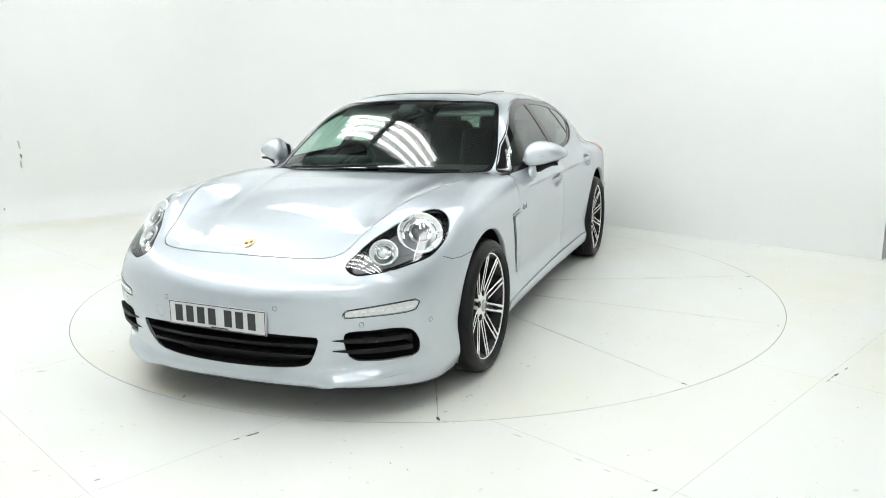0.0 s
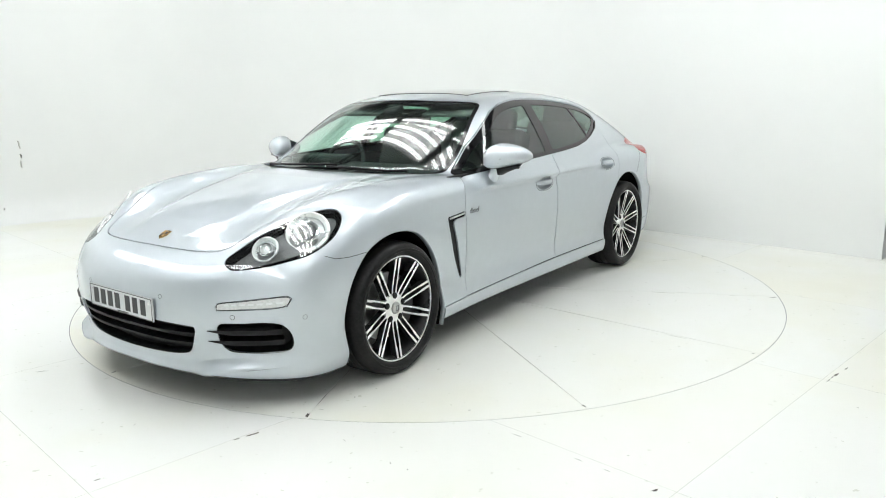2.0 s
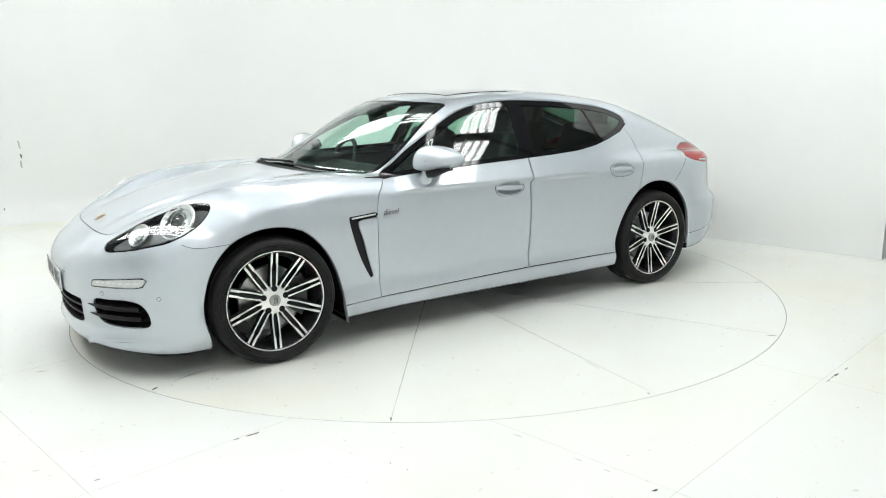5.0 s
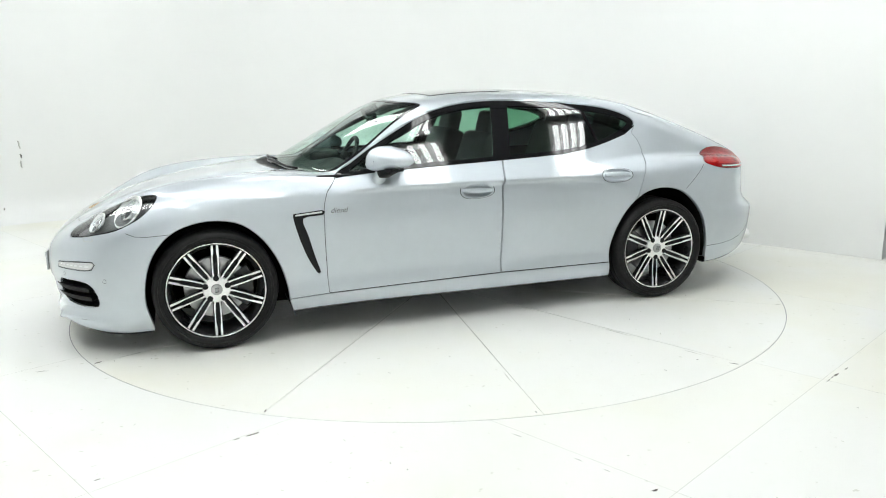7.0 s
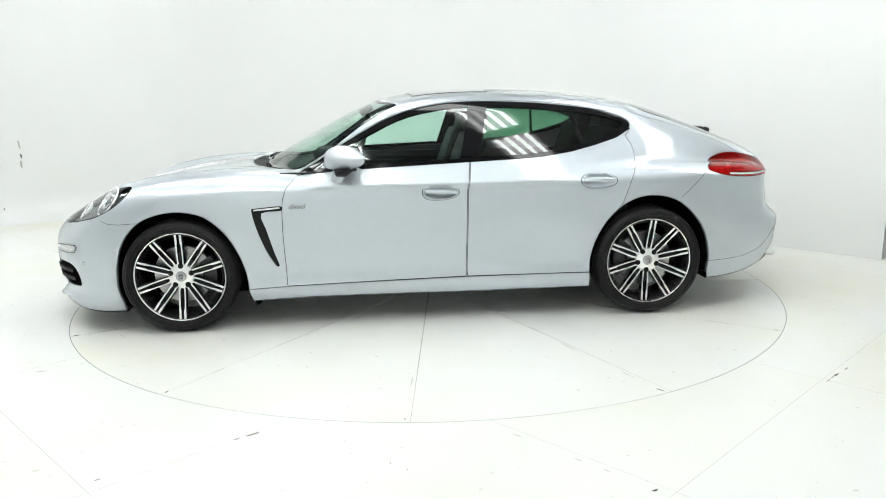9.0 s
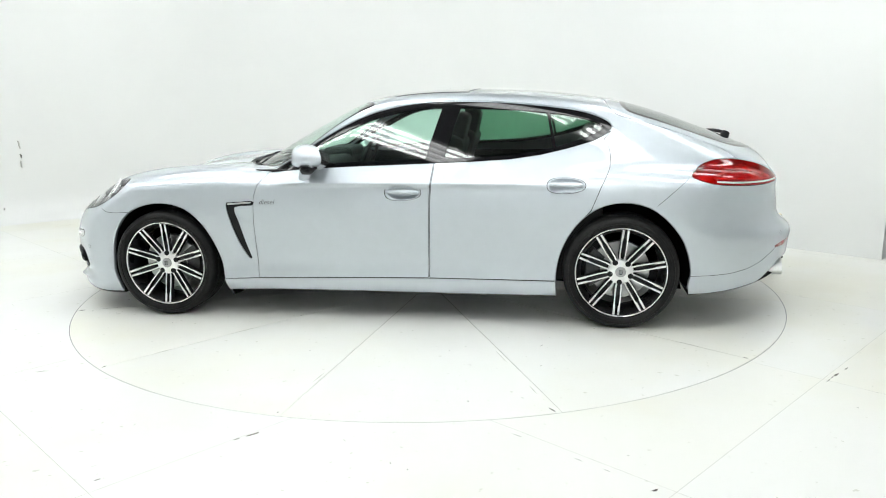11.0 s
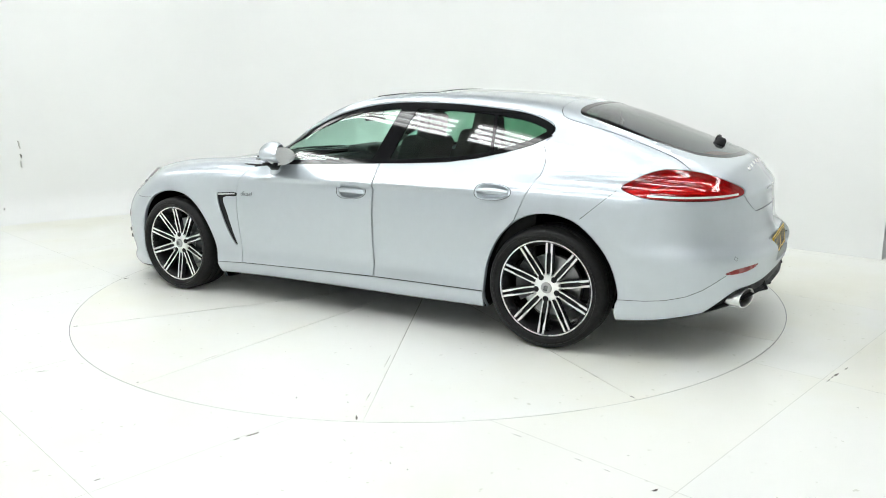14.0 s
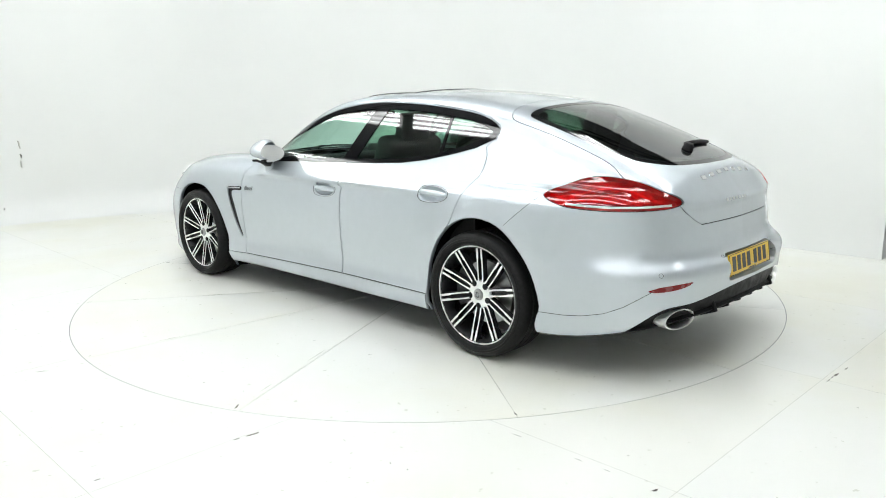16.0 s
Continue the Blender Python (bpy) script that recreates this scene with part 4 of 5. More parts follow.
def arch(points, side, centre, name):
    """The dark lined well behind an arch, its painted lip first."""
    loop = smooth_loop(points, 3)
    loop = [p for p in loop if p[1] > 0.13]
    loop.sort(key=lambda p: -math.atan2(p[0] - centre, p[1] - 0.2))
    v, f, lip, lf = [], [], [], []
    at = many_on_skin([q[0] for q in loop], [max(q[1], 0.17) for q in loop], "side")
    for (x, z), (p, n) in zip(loop, at):
        y = p.y
        ex, ez = x - centre, z - 0.34
        k = 1.025
        v += [(x, (y - 0.02) * side, z), (centre + ex * k, (y - 0.10) * side, 0.34 + ez * k), (centre + ex * k, 0.50 * side, 0.34 + ez * k)]
        lip += [(x, (y + 0.0005) * side, z), (x - ex * 0.012, (y - 0.004) * side, z - ez * 0.012), (x - ex * 0.010, (y - 0.026) * side, z - ez * 0.010)]
    for i in range(len(loop) - 1):
        for k in range(2):
            q = (3 * i + k, 3 * i + k + 1, 3 * i + 4 + k, 3 * i + 3 + k)
            f.append(q[::side])
            lf.append(q[::side])
    inner = [3 * i + 2 for i in range(len(loop))]
    f.append(tuple(inner[::-side]))
    mesh_part("wheel_arch_liner", v, f, LINER, car, "black felt wheel arch liner", smooth=True)
    mesh_part("arch_lip", lip, lf, PAINT, car, "", smooth=True)


for side in (1, -1):
    arch(ARCH_F, side, 1.46, "front")
    arch(ARCH_R, side, -1.46, "rear")


# ---------------------------------------------------------------- lamps, grilles and badges
def both(fn):
    for side in (1, -1):
        fn(side)


def head_optics(side):
    lamp = [o for o in car.children if o.name.startswith("headlamp")][0 if side == 1 else 1]
    m = MIRROR_Y if side == -1 else Matrix.Identity(4)
    for px, py, r in ((1.900, 0.775, 0.103), (2.072, 0.668, 0.063)):
        p, n = on_skin(x=px, y=py)
        aim = (Vector((0.55, 0.20, 0.15)) + n * 1.0).normalized()
        b = m @ facing(p - n * 0.024, aim)
        ring("reflector_bowl", [(r * 1.03, 0.004), (r, 0.011), (r * 0.94, 0.011), (r * 0.9, 0.004), (r * 0.72, -0.010), (r * 0.55, -0.016), (0.0, -0.018)], SILVER, lamp, b, "bright silver reflector bowl", 48)
        ring("bowl_step", [(r * 0.78, -0.007), (r * 0.77, -0.001), (r * 0.73, -0.003), (r * 0.72, -0.011)], CHROME, lamp, b, "chrome step in the reflector", 40)
        ring("lens_ring", [(r * 0.52, -0.018), (r * 0.54, 0.006), (r * 0.50, 0.010), (r * 0.40, 0.008), (r * 0.38, 0.002)], CHROME, lamp, b, "chrome projector ring", 40)
        ring("projector_lens", [(0.0, 0.010), (r * 0.15, 0.009), (r * 0.3, 0.006), (r * 0.40, -0.002)], LENS_DARK if r > 0.09 else SILVER, lamp, b, "dark glass projector lens" if r > 0.09 else "silver bulb cap", 32)


both(head_optics)


def side_marks(side):
    tails = [o for o in car.children if o.name.startswith("tail_lamp")][0 if side == 1 else 1]
    strip("light_bar", [(-1.99, 0.887), (-2.08, 0.881), (-2.18, 0.877), (-2.28, 0.875), (-2.385, 0.878)], "side", 0.013, 0.0035, WHITE_LENS, tails, "white light bar", side)
    strip("light_guide", [(-1.99, 0.925), (-2.06, 0.952), (-2.14, 0.962), (-2.22, 0.950), (-2.30, 0.922), (-2.36, 0.896)], "side", 0.022, -0.012, RED_CELL, tails, "pale red curved light guide", side, 0.034)
    strip("light_guide", [(-2.0, 0.912), (-2.10, 0.906), (-2.20, 0.901), (-2.32, 0.893)], "side", 0.014, -0.010, RED_CELL, tails, "pale red curved light guide", side, 0.034)
    ledge("front_lip", [(0.42, 0.196), (0.50, 0.206), (0.58, 0.217), (0.68, 0.230), (0.82, 0.240)], 0.075, 0.028, side)
    strip("vent_bar", [(1.0, 0.741), (0.92, 0.747), (0.845, 0.752)], "side", 0.012, 0.004, CHROME, car, "chrome bar over the side vent", side, 0.01)
    strip("window_trim", [(-1.39, 1.172), (-1.288, 1.121), (-1.127, 1.077), (-0.972, 1.043), (-0.785, 1.018), (-0.567, 1.006), (-0.318, 0.997), (0.138, 0.980), (0.482, 0.964), (0.735, 0.934)], "side", 0.009, 0.004, GLOSS, car, "black belt line trim", side)
    strip("bumper_seam", [(-1.83, 0.905), (-1.655, 0.752)], "side", 0.003, 0.0006, BLACK, car, "", side)
    strip("bumper_seam", [(-1.862, 0.330), (-2.0, 0.336), (-2.1, 0.346), (-2.2, 0.369), (-2.28, 0.406), (-2.338, 0.447), (-2.385, 0.482)], "side", 0.003, 0.0006, BLACK, car, "", side)
    strip("bumper_seam", [(1.69, 0.683), (1.80, 0.675), (1.865, 0.678), (1.91, 0.696)], "side", 0.003, 0.0006, BLACK, car, "", side)
    strip("lamp_bezel", [(0.588, 0.517), (0.66, 0.526), (0.75, 0.536), (0.828, 0.542), (0.842, 0.528), (0.831, 0.496), (0.80, 0.489), (0.69, 0.486), (0.580, 0.483), (0.584, 0.517)], "front", 0.0026, 0.002, GLOSS, car, "black lamp bezel", side, steps=6)
    for k in range(7):
        y = 0.612 + 0.031 * k
        strip("led_cell", [(y, 0.508 + 0.0008 * k), (y + 0.020, 0.509 + 0.0008 * k)], "front", 0.010, 0.0035, PLATE_WHITE, car, "pale lamp cell", side, 0.0, 2)
    for z, y0 in ((0.384, 0.530), (0.334, 0.526)):
        v, f = [], []
        n = 14
        ys = [y0 + (0.812 - y0) * i / n for i in range(n + 1)]
        for i, (y, (p, nn)) in enumerate(zip(ys, many_on_skin(ys, [z] * (n + 1), "front"))):
            t = min(1, i / 5)
            for du, dz in ((-0.07, -0.006), (0.010 - 0.006 * (1 - t), -0.013 * t - 0.001), (0.012 - 0.006 * (1 - t), 0.007 * t + 0.001), (-0.07, 0.008)):
                q = p + Vector((nn.x, nn.y, 0)).normalized() * du
                v.append((q.x, q.y * side, z + dz))
        for i in range(n):
            f += [(4 * i + k, 4 * i + (k + 1) % 4, 4 * i + 4 + (k + 1) % 4, 4 * i + 4 + k)[::side] for k in range(4)]
        mesh_part("intake_slat", v, f, BLACK, car, "black intake slat", smooth=False)
    for y, z in ((0.645, 0.453), (0.873, 0.437), (0.292, 0.525)):
        p, n = on_skin(x=1, y=y, z=z)
        ring("parking_sensor", [(0.0, 0.002), (0.0085, 0.002), (0.0095, 0.0005), (0.0105, 0.0005), (0.011, -0.002)], PAINT, car, (MIRROR_Y if side < 0 else Matrix.Identity(4)) @ facing(p, n), "", 20)
        ring("sensor_gap", [(0.0098, 0.0012), (0.0115, 0.0012)], BLACK, car, (MIRROR_Y if side < 0 else Matrix.Identity(4)) @ facing(p, n), "", 20)
    for y, z in ((0.718, 0.561), (0.3, 0.60)):
        p, n = on_skin(x=-1, y=y, z=z)
        ring("parking_sensor", [(0.0, 0.002), (0.0085, 0.002), (0.0105, 0.0005), (0.011, -0.002)], PAINT, car, (MIRROR_Y if side < 0 else Matrix.Identity(4)) @ facing(p, n), "", 20)
        ring("sensor_gap", [(0.0098, 0.0012), (0.0115, 0.0012)], BLACK, car, (MIRROR_Y if side < 0 else Matrix.Identity(4)) @ facing(p, n), "", 20)
    # handles: a recessed cup with a strap across
    for x, z, door in ((-0.134, 0.818, "front_door"), (-1.128, 0.866, "rear_door")):
        owner = [o for o in car.children if o.name.startswith(door)][0 if side == 1 else 1]
        p, n = on_skin(x=x, z=z)
        m = (MIRROR_Y if side < 0 else Matrix.Identity(4)) @ facing(p, n)
        v, f = [], []
        rings = ((1.04, -0.002), (1.01, 0.002), (0.94, 0.002), (0.88, -0.005), (0.74, -0.016), (0.4, -0.020))
        seg = 40
        for s, d in rings:
            for k in range(seg):
                a = 2 * math.pi * k / seg
                c, q = math.cos(a), math.sin(a)
                ex = 0.108 * s * math.copysign(abs(c) ** 0.75, c)
                ez = 0.046 * s * math.copysign(abs(q) ** 0.85, q) * (1 + 0.15 * c)
                v.append(tuple(m @ Vector((ex, d, ez))))
        for i in range(len(rings) - 1):
            for k in range(seg):
                f.append((i * seg + k, i * seg + (k + 1) % seg, (i + 1) * seg + (k + 1) % seg, (i + 1) * seg + k))
        f.append(tuple(range(5 * seg, 6 * seg)))
        cup = mesh_part("handle_cup", v, f, PAINT, owner, "silver door handle recess")
        gap_v = []
        for k in range(seg):
            a = 2 * math.pi * k / seg
            c, q = math.cos(a), math.sin(a)
            for s in (1.035, 1.075):
                gap_v.append(tuple(m @ Vector((0.108 * s * math.copysign(abs(c) ** 0.75, c), 0.0016, 0.046 * s * math.copysign(abs(q) ** 0.85, q) * (1 + 0.15 * c)))))
        mesh_part("handle_gap", gap_v, [(2 * k, 2 * k + 1, (2 * k + 3) % (2 * seg), (2 * k + 2) % (2 * seg)) for k in range(seg)], BLACK, owner, "dark gap round the handle cup")
        v, f = [], []
        n2 = 16
        for i in range(n2 + 1):
            s = -1 + 2 * i / n2
            h = 0.013 * (1 - 0.4 * s * s) + 0.004
            d = 0.016 * (1 - s ** 4) - 0.002
            for k in range(10):
                a = 2 * math.pi * k / 10
                v.append(tuple(m @ Vector((0.100 * s, d + 0.008 * math.cos(a), 0.003 + 0.003 * s + h * math.sin(a)))))
        for i in range(n2):
            f += [(10 * i + k, 10 * i + (k + 1) % 10, 10 * i + 10 + (k + 1) % 10, 10 * i + 10 + k) for k in range(10)]
        f += [tuple(range(9, -1, -1)), tuple(range(10 * n2, 10 * n2 + 10))]
        mesh_part("handle", v, f, PAINT, owner, "silver pull handle")
    # door mirror: a tapered shell on a foot
    door = [o for o in car.children if o.name.startswith("front_door")][0 if side == 1 else 1]
    v, f = [], []
    nu, nv2 = 22, 28
    for i in range(nu + 1):
        s = i / nu
        a = s * math.pi * 0.73
        fx = 0.100 * math.cos(a) - 0.01
        rad = math.sin(a) ** 0.62 if 0 < a else 0.0
        for k in range(nv2):
            b = 2 * math.pi * k / nv2
            cy, cz = math.cos(b), math.sin(b)
            yy = 0.120 * rad * math.copysign(abs(cy) ** 0.92, cy)
            zz = (0.094 if cz > 0 else 0.046) * rad * math.copysign(abs(cz) ** 0.85, cz) * (1 - 0.36 * cy)
            v.append((0.452 + fx - 0.062 * cy * rad, (0.985 + yy) * side, 1.022 + zz + 0.012 * cy))
    for i in range(nu):
        f += [(i * nv2 + k, i * nv2 + (k + 1) % nv2, (i + 1) * nv2 + (k + 1) % nv2, (i + 1) * nv2 + k)[::-side] for k in range(nv2)]
    mirror = mesh_part("door_mirror", v, f, PAINT, door, "silver door mirror shell")
    b = bmesh.new()
    bmesh.ops.create_cone(b, cap_ends=True, segments=32, radius1=1, radius2=1, depth=0.006, matrix=Matrix.Translation((0.374, 0.985 * side, 1.026)) @ pose(0, 0, 0, 0, 90, -25 * side) @ Matrix.Diagonal((0.058, 0.102, 1, 1)))
    part("mirror_glass", b, CHROME, mirror, "mirror glass")
    b = bmesh.new()
    box(b, -0.050, 0.048, -0.095, 0.070, -0.008, 0.008, bevel=0.006, m=Matrix.Translation((0.445, 0.985 * side, 0.979)) @ pose(0, 0, 0, 0, 0, 26 * side))
    part("mirror_trim", b, BLACK, mirror, "black strip under the mirror")
    v, f, seg = [], [], 24
    sections = ((0.498, 0.880, 0.884, 0.062, 0.046), (0.496, 0.890, 0.896, 0.056, 0.042), (0.490, 0.902, 0.915, 0.044, 0.032), (0.482, 0.918, 0.945, 0.038, 0.030), (0.470, 0.932, 0.985, 0.042, 0.036))
    for cx, cy, cz, rx, ry in sections:
        v += [(cx + rx * math.cos(2 * math.pi * k / seg), (cy + ry * math.sin(2 * math.pi * k / seg)) * side, cz - 0.35 * ry * math.sin(2 * math.pi * k / seg)) for k in range(seg)]
    for i in range(len(sections) - 1):
        f += [(i * seg + k, i * seg + (k + 1) % seg, (i + 1) * seg + (k + 1) % seg, (i + 1) * seg + k)[::side] for k in range(seg)]
    mesh_part("mirror_foot", v, f, PAINT, mirror, "silver flared mirror foot")
    v, f = [], []
    for cx, cy, cz, rx, ry in ((0.470, 0.938, 0.932, 0.030, 0.022), (0.462, 0.950, 0.950, 0.044, 0.040), (0.450, 0.968, 0.972, 0.056, 0.072), (0.448, 0.975, 0.984, 0.050, 0.070)):
        v += [(cx + rx * math.cos(2 * math.pi * k / seg) - 0.35 * ry * math.sin(2 * math.pi * k / seg), (cy + ry * math.sin(2 * math.pi * k / seg)) * side, cz) for k in range(seg)]
    for i in range(3):
        f += [(i * seg + k, i * seg + (k + 1) % seg, (i + 1) * seg + (k + 1) % seg, (i + 1) * seg + k)[::side] for k in range(seg)]
    f.append(tuple(range(seg))[::-side])
    mesh_part("mirror_neck", v, f, BLACK, mirror, "black plastic neck under the mirror")
    # exhaust tips
    ex = (MIRROR_Y if side < 0 else Matrix.Identity(4)) @ Matrix.Translation((-2.45, 0.60, 0.330)) @ pose(0, 0, 0, 0, 0, 78) @ pose(0, 0, 0, 2) @ Matrix.Diagonal((2.3, 1, 1.02, 1))
    tip = ring("exhaust_tip", [(0.046, -0.16), (0.048, 0.0), (0.0475, 0.012), (0.044, 0.012), (0.041, 0.0), (0.038, -0.1)], POLISHED, car, ex, "brushed steel oval exhaust tip", 40)
    ring("exhaust_bore", [(0.040, -0.06), (0.0, -0.061)], LINER, tip, ex, "black disc closing the exhaust bore", 32)


both(side_marks)
for side in (1, -1):
    strip("washer_cover_seam", [(0.716, 0.664), (0.742, 0.644), (0.782, 0.646), (0.790, 0.652), (0.768, 0.667), (0.720, 0.667), (0.716, 0.664)], "front", 0.0022, 0.0006, SEAM, car, "thin seam of the lamp washer cover", side, steps=4)
p, n = on_skin(x=1, y=0.334, z=0.458)
ring("tow_eye_seam", [(0.026, 0.0010), (0.0285, 0.0010)], SEAM, car, MIRROR_Y @ facing(p, n), "thin round seam of the tow eye cover", 32)
for z in (0.358, 0.305):
    v, f = [], []
    n = 26
    half = np.interp(z, [0.25, 0.30, 0.39], [0.36, 0.43, 0.468])
    ys = [-half + 2 * half * i / n for i in range(n + 1)]
    for y, (p, nn) in zip(ys, many_on_skin(np.abs(ys), [z] * (n + 1), "front")):
        for du, dz in ((-0.07, -0.005), (-0.012, -0.008), (-0.010, 0.006), (-0.07, 0.010)):
            v.append((p.x + du, y, z + dz))
    for i in range(n):
        f += [(4 * i + k, 4 * i + (k + 1) % 4, 4 * i + 4 + (k + 1) % 4, 4 * i + 4 + k) for k in range(4)]
    mesh_part("grille_slat", v, f, BLACK, car, "black grille slat", smooth=False)


def plate(name, m, material, label):
    """A number plate whose writing is plain bars."""
    b = bmesh.new()
    box(b, -0.26, 0.26, -0.004, 0.004, -0.0555, 0.0555, bevel=0.003, m=m)
    pl = part(name, b, material, car, label)
    for e0, e1, z0, z1 in ((-0.256, 0.256, 0.0505, 0.0535), (-0.256, 0.256, -0.0535, -0.0505), (-0.256, -0.253, -0.0505, 0.0505), (0.253, 0.256, -0.0505, 0.0505)):
        b = bmesh.new()
        box(b, e0, e1, 0.0035, 0.0052, z0, z1, m=m)
        part("plate_edge", b, INK, pl)
    for x in (-0.186, -0.122, -0.062, 0.024, 0.084, 0.144, 0.204):
        b = bmesh.new()
        box(b, x - 0.02, x + 0.02, 0.0035, 0.0055, -0.036, 0.040, bevel=0.0008, m=m)
        part("plate_bar", b, INK, pl)
    b = bmesh.new()
    box(b, -0.06, 0.03, 0.0035, 0.0052, -0.049, -0.044, m=m)
    part("maker_bar", b, INK, pl)
    return pl


FRONT_PLATE = Matrix.Translation((2.402, 0, 0.462)) @ pose(0, 0, 0, -1, 0, 0) @ pose(0, 0, 0, 0, 0, -90)
plate("front_plate", FRONT_PLATE, PLATE_WHITE, "white front number plate with dark bars")
for sy in (-0.235, 0.235):
    b = bmesh.new()
    bmesh.ops.create_cone(b, cap_ends=True, segments=14, radius1=0.006, radius2=0.005, depth=0.006, matrix=FRONT_PLATE @ pose(sy, 0.006, 0.03, 90))
    part("plate_screw", b, FIXTURE, car)
REAR_PLATE = Matrix.Translation((-2.543, 0, 0.545)) @ pose(0, 0, 0, 0, 8, 0) @ pose(0, 0, 0, 0, 0, 90)
plate("rear_plate", REAR_PLATE, PLATE_YELLOW, "yellow rear number plate with dark bars")
# diffuser fins
for y in (-0.36, -0.22, -0.075, 0.075, 0.22, 0.36):
    b = bmesh.new()
    box(b, -0.03, 0.14, -0.010, 0.010, -0.035, 0.03, bevel=0.008, m=Matrix.Translation((-2.50, y, 0.352)) @ pose(0, 0, 0, 0, 22, 0))
    part("diffuser_fin", b, BLACK, diffuser)
# nose badge, tailgate marks and side lettering
p, n = on_skin(x=2.135, y=0.0)
m = facing(p + n * 0.002, n, (-1, 0, 0.2))
b = bmesh.new()
vs = [b.verts.new(m @ Vector((x, d, z))) for d in (-0.004, 0.003) for x, z in ((-0.024, 0.03), (0.024, 0.03), (0.025, 0.0), (0.018, -0.02), (0.0, -0.034), (-0.018, -0.02), (-0.025, 0.0))]
b.faces.new(vs[7:])
for k in range(7):
    b.faces.new((vs[k], vs[(k + 1) % 7], vs[7 + (k + 1) % 7], vs[7 + k]))
badge = part("nose_badge", b, GOLD, hood, "small gold shield badge")
for x, z in ((-0.010, 0.010), (0.010, -0.006)):
    b = bmesh.new()
    box(b, x - 0.008, x + 0.008, 0.002, 0.0042, z - 0.008, z + 0.008, m=m)
    part("badge_field", b, INK, badge)
for k in range(7):
    y = 0.305 - 0.61 * k / 6 + 0.0
    p, n = on_skin(x=-2.385, y=abs(y) * 0.86)
    p.y, n.y = math.copysign(p.y, y), math.copysign(n.y, y)
    b = bmesh.new()
    box(b, -0.022, 0.022, -0.001, 0.003, -0.011, 0.011, bevel=0.003, m=facing(p, n))
    part("maker_mark", b, CHROME, hatch, "chrome bar in place of a maker's letter")
for y0, y1, z in ((0.17, 0.0, 0.868), (-0.03, -0.05, 0.868)):
    n_bar = 6 if y0 > 0 else 1
    for k in range(n_bar):
        y = y0 + (y1 - y0) * k / max(n_bar - 1, 1)
        p, n = on_skin(x=-1, y=abs(y), z=z)
        p.y = y
        b = bmesh.new()
        box(b, -0.010, 0.010, -0.001, 0.002, -0.008, 0.008, bevel=0.002, m=facing(p, n))
        part("model_mark", b, CHROME, hatch, "small chrome model mark")


def lettering(text, p, n, size, material, parent, label, side):
    cu = bpy.data.curves.new("lettering", "FONT")
    cu.body, cu.size, cu.extrude, cu.align_x, cu.shear = text, size, 0.0012, "CENTER", 0.3
    cu.materials.append(material)
    ob = new("lettering", cu)
    ob.parent = parent
    fx = facing(p, n)
    ob.matrix_basis = fx @ pose(0, 0, 0, 90, 0, 180)
    return tagged(ob, label)


for side in (1, -1):
    p, n = on_skin(x=0.745, z=0.742)
    p, n = Vector((p.x, p.y * side, p.z)), Vector((n.x, n.y * side, n.z))
    lettering("diesel", p + n * 0.001, n, 0.044, DARK_CHROME, car, "chrome lettering reading diesel", side)

# wipers
def wiper(points, parent, radius=0.007):
    v, f = [], []
    for i, q in enumerate(points):
        q = Vector(q)
        d = (Vector(points[min(i + 1, len(points) - 1)]) - Vector(points[max(i - 1, 0)])).normalized()
        a = d.cross(Vector((0, 0, 1))).normalized()
        c = a.cross(d)
        for k in range(8):
            t = 2 * math.pi * k / 8
            v.append(tuple(q + (a * math.cos(t) * 1.3 + c * math.sin(t)) * radius))
    for i in range(len(points) - 1):
        f += [(8 * i + k, 8 * i + (k + 1) % 8, 8 * i + 8 + (k + 1) % 8, 8 * i + 8 + k) for k in range(8)]
    f += [tuple(range(7, -1, -1)), tuple(range(8 * len(points) - 8, 8 * len(points)))]
    return mesh_part("wiper", v, f, BLACK, parent, "black wiper arm")


for ys in ([-0.5, -0.3, -0.1, 0.1], [0.05, 0.25, 0.45, 0.6]):
    pts = []
    for k, y in enumerate(ys):
        p, n = on_skin(x=1.015 - 0.16 * y * y - 0.03 * k / 3, y=abs(y))
        pts.append((p.x, y, p.z + 0.012))
    wiper(pts, car)
pts = []
for k, y in enumerate((0.03, -0.1, -0.22, -0.33)):
    p, n = on_skin(x=-2.17 + 0.05 * k / 3, y=abs(y))
    pts.append((p.x, y, p.z + 0.018 - 0.003 * k))
rw = wiper(pts, hatch, 0.011)
p, n = on_skin(x=-2.19, y=0.05)
ring("wiper_pivot", [(0.0, 0.035), (0.018, 0.033), (0.026, 0.024), (0.03, 0.0), (0.03, -0.01)], BLACK, rw, facing(p, n, (-1, 0, 0)), "black wiper pivot cap", 24)


# ---------------------------------------------------------------- cabin
def soft_box(name, size, m, material, parent, bevel=0.05, label=""):
    b = bmesh.new()
    sx, sy, sz = size
    box(b, -sx / 2, sx / 2, -sy / 2, sy / 2, -sz / 2, sz / 2)
    bmesh.ops.bevel(b, geom=b.edges[:], offset=bevel, segments=4, affect="EDGES", profile=0.6)
    bmesh.ops.transform(b, matrix=m, verts=b.verts)
    for face in b.faces:
        face.smooth = True
    return part(name, b, material, parent, label)


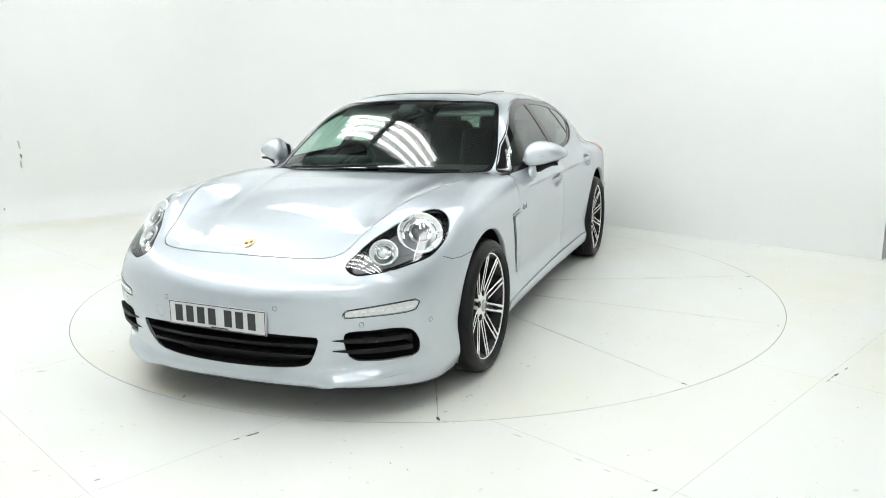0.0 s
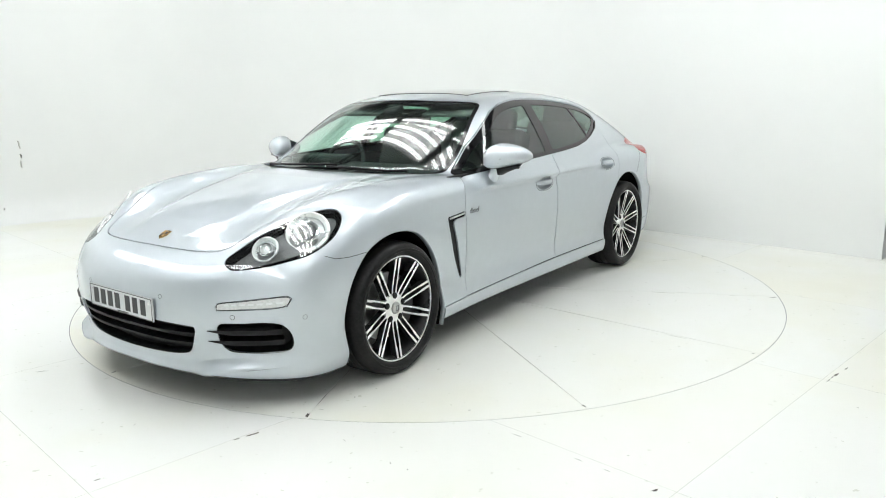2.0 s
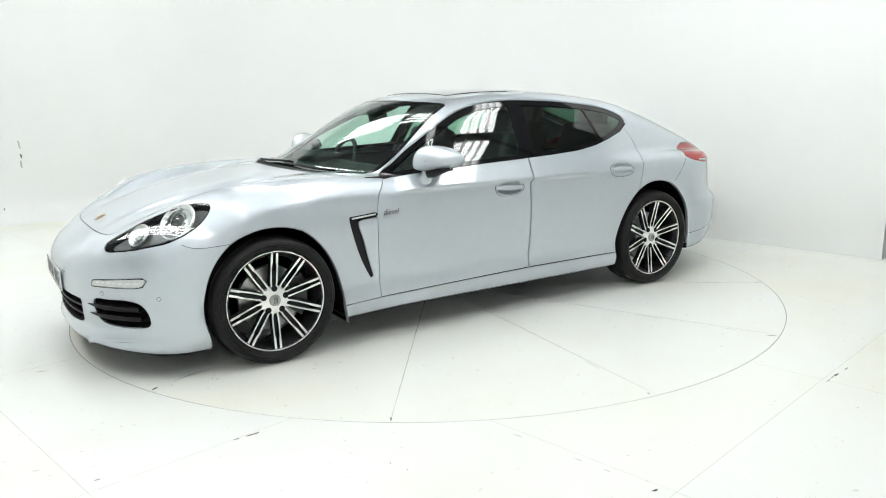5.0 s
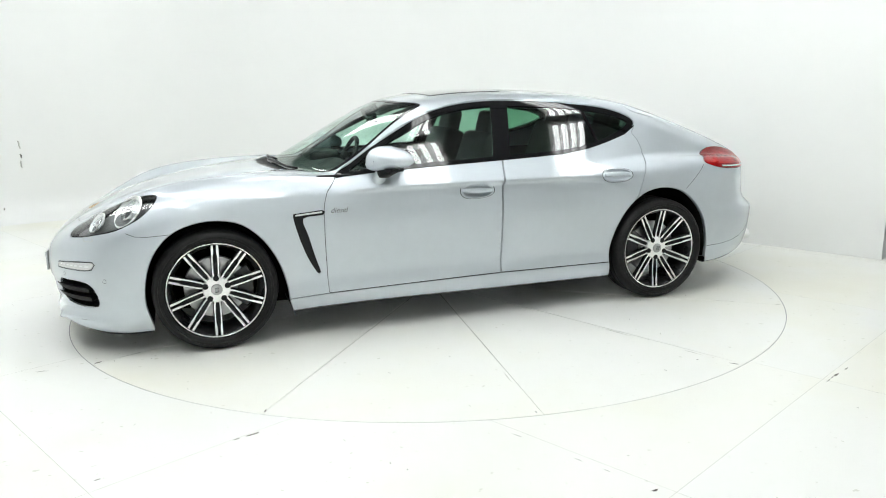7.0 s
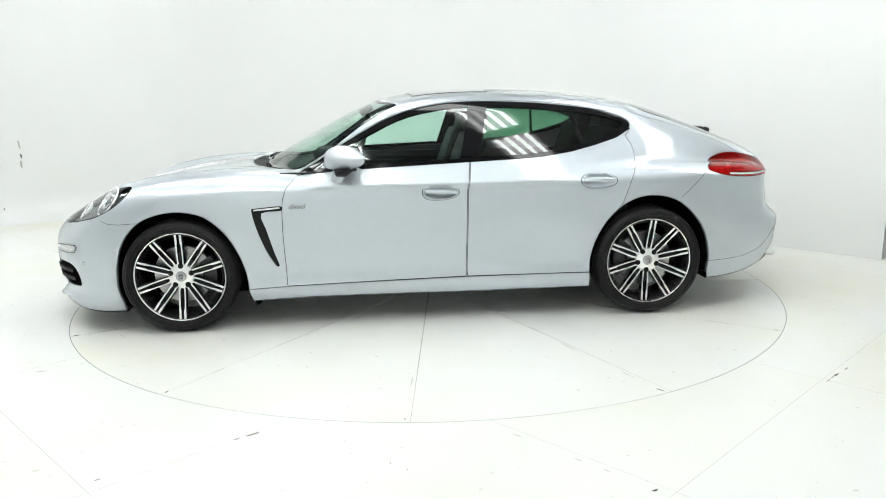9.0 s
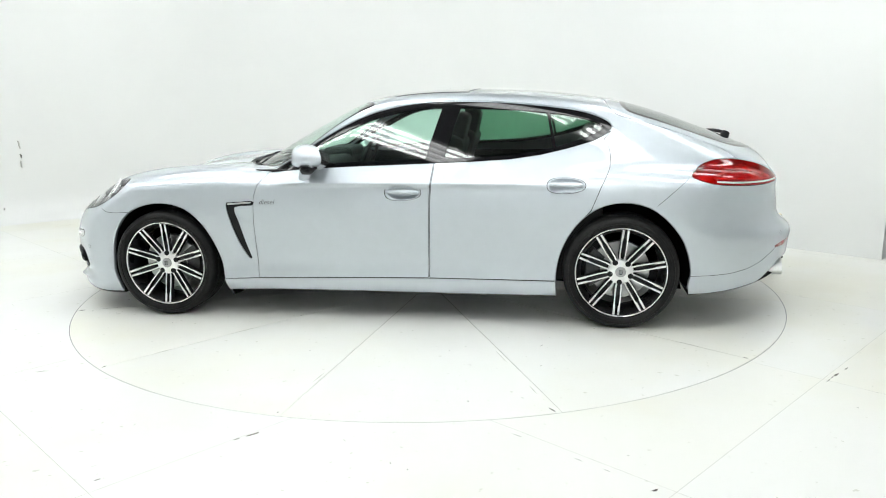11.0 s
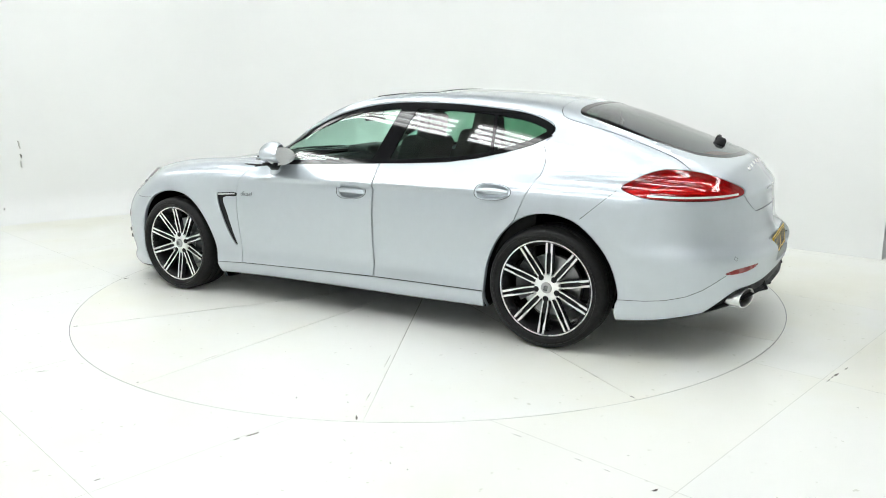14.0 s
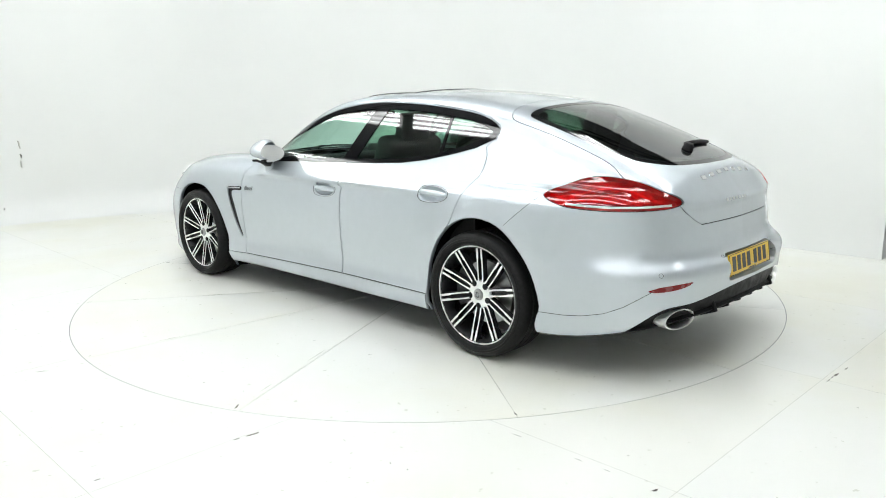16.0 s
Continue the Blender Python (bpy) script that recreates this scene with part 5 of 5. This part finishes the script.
for x, y, rear in ((0.02, 0.39, 0), (0.02, -0.39, 0), (-0.92, 0.38, 1), (-0.92, -0.38, 1)):
    z = 0.50 if not rear else 0.52
    seat = soft_box("seat", (0.52, 0.50, 0.18), Matrix.Translation((x, y, z)) @ pose(0, 0, 0, 0, -8), LEATHER, car, 0.06, "black leather bucket seat")
    soft_box("backrest", (0.15, 0.50, 0.66), Matrix.Translation((x - 0.32, y, z + 0.33)) @ pose(0, 0, 0, 0, -20), LEATHER, seat, 0.06)
    soft_box("headrest", (0.10, 0.26, 0.20), Matrix.Translation((x - 0.45, y, z + 0.69)) @ pose(0, 0, 0, 0, -14), LEATHER, seat, 0.045)
soft_box("dashboard", (0.55, 1.50, 0.30), Matrix.Translation((0.74, 0, 0.80)) @ pose(0, 0, 0, 0, 6), LEATHER, car, 0.08, "black leather dashboard")
soft_box("binnacle", (0.22, 0.42, 0.10), Matrix.Translation((0.60, -0.39, 0.965)), LEATHER, car, 0.04)
soft_box("centre_console", (1.7, 0.26, 0.34), Matrix.Translation((-0.1, 0, 0.52)), LEATHER, car, 0.04)
b = bmesh.new()
box(b, -1.75, 1.0, -0.80, 0.80, 0.26, 0.36, bevel=0.02)
part("cabin_floor", b, LEATHER, car, "black carpeted cabin floor")
b = bmesh.new()
box(b, -2.25, -1.33, -0.62, 0.62, 0.84, 0.90, bevel=0.02)
part("parcel_shelf", b, LEATHER, car, "black parcel shelf")
b = bmesh.new()
box(b, 0.98, 1.03, -0.80, 0.80, 0.30, 0.93)
part("bulkhead", b, LINER, car, "black bulkhead")
for side in (1, -1):
    b = bmesh.new()
    box(b, -1.35, 0.85, 0.80, 0.83, 0.36, 0.95, bevel=0.01, m=Matrix.Diagonal((1, side, 1, 1)))
    if side < 0:
        bmesh.ops.reverse_faces(b, faces=b.faces)
    part("door_card", b, LEATHER, car, "black leather door lining")
roof_in = skin.cut(P["body"], lambda v: np.where((v[:, 2] > 1.22) & (v[:, 0] < 0.1) & (v[:, 0] > -1.42) & (v[:, 1] < 0.60), -1.0, 1.0))[0]
panel("headliner", roof_in, HEADLINER, car, offset=-0.03, skirt=0, label="grey cloth headliner")
v, f = [], []
for i in range(40):
    a = 2 * math.pi * i / 40
    for k in range(10):
        c = 2 * math.pi * k / 10
        r = 0.175 + 0.016 * math.cos(c)
        v.append((0.016 * math.sin(c), r * math.cos(a), r * math.sin(a)))
for i in range(40):
    f += [(10 * i + k, 10 * i + (k + 1) % 10, 10 * ((i + 1) % 40) + (k + 1) % 10, 10 * ((i + 1) % 40) + k) for k in range(10)]
sw = Matrix.Translation((0.40, -0.39, 0.93)) @ pose(0, 0, 0, 0, -24, 0)
wheel_in = mesh_part("steering_wheel", [tuple(sw @ Vector(q)) for q in v], f, LEATHER, car, "black three-spoke steering wheel")
soft_box("steering_boss", (0.05, 0.12, 0.11), sw @ Matrix.Translation((0.03, 0, 0)), LEATHER, wheel_in, 0.02)
for k in (0, 180, 270):
    soft_box("steering_spoke", (0.02, 0.14, 0.035), sw @ pose(0.02, 0, 0, k) @ Matrix.Translation((0, 0.10, 0)), LEATHER, wheel_in, 0.008)
soft_box("rear_view_mirror", (0.03, 0.24, 0.07), Matrix.Translation((0.30, 0, 1.25)) @ pose(0, 0, 0, 0, 10), GLOSS, car, 0.014, "black rear view mirror")
soft_box("sensor_pod", (0.10, 0.12, 0.05), Matrix.Translation((0.31, 0, 1.30)) @ pose(0, 0, 0, 0, 30), BLACK, car, 0.018)
for y in (0.36, -0.36):
    soft_box("sun_visor", (0.17, 0.40, 0.02), Matrix.Translation((0.12, y, 1.295)) @ pose(0, 0, 0, 0, 20), HEADLINER, car, 0.008, "grey folded sun visor")


def motions():
    """The turntable and the car on it turn together at an even rate."""
    rows_table, rows_car = [], []
    for k in range(9):
        t = 2.0 * k
        turn = pose(0, 0, 0, 0, 0, -112.947 - 6.98364 * t)
        rows_table.append((t, turn))
        rows_car.append((t, turn @ Matrix.Translation((0.129, 0.044, 0))))
    walk(turntable, rows_table)
    walk(car, rows_car)


motions()
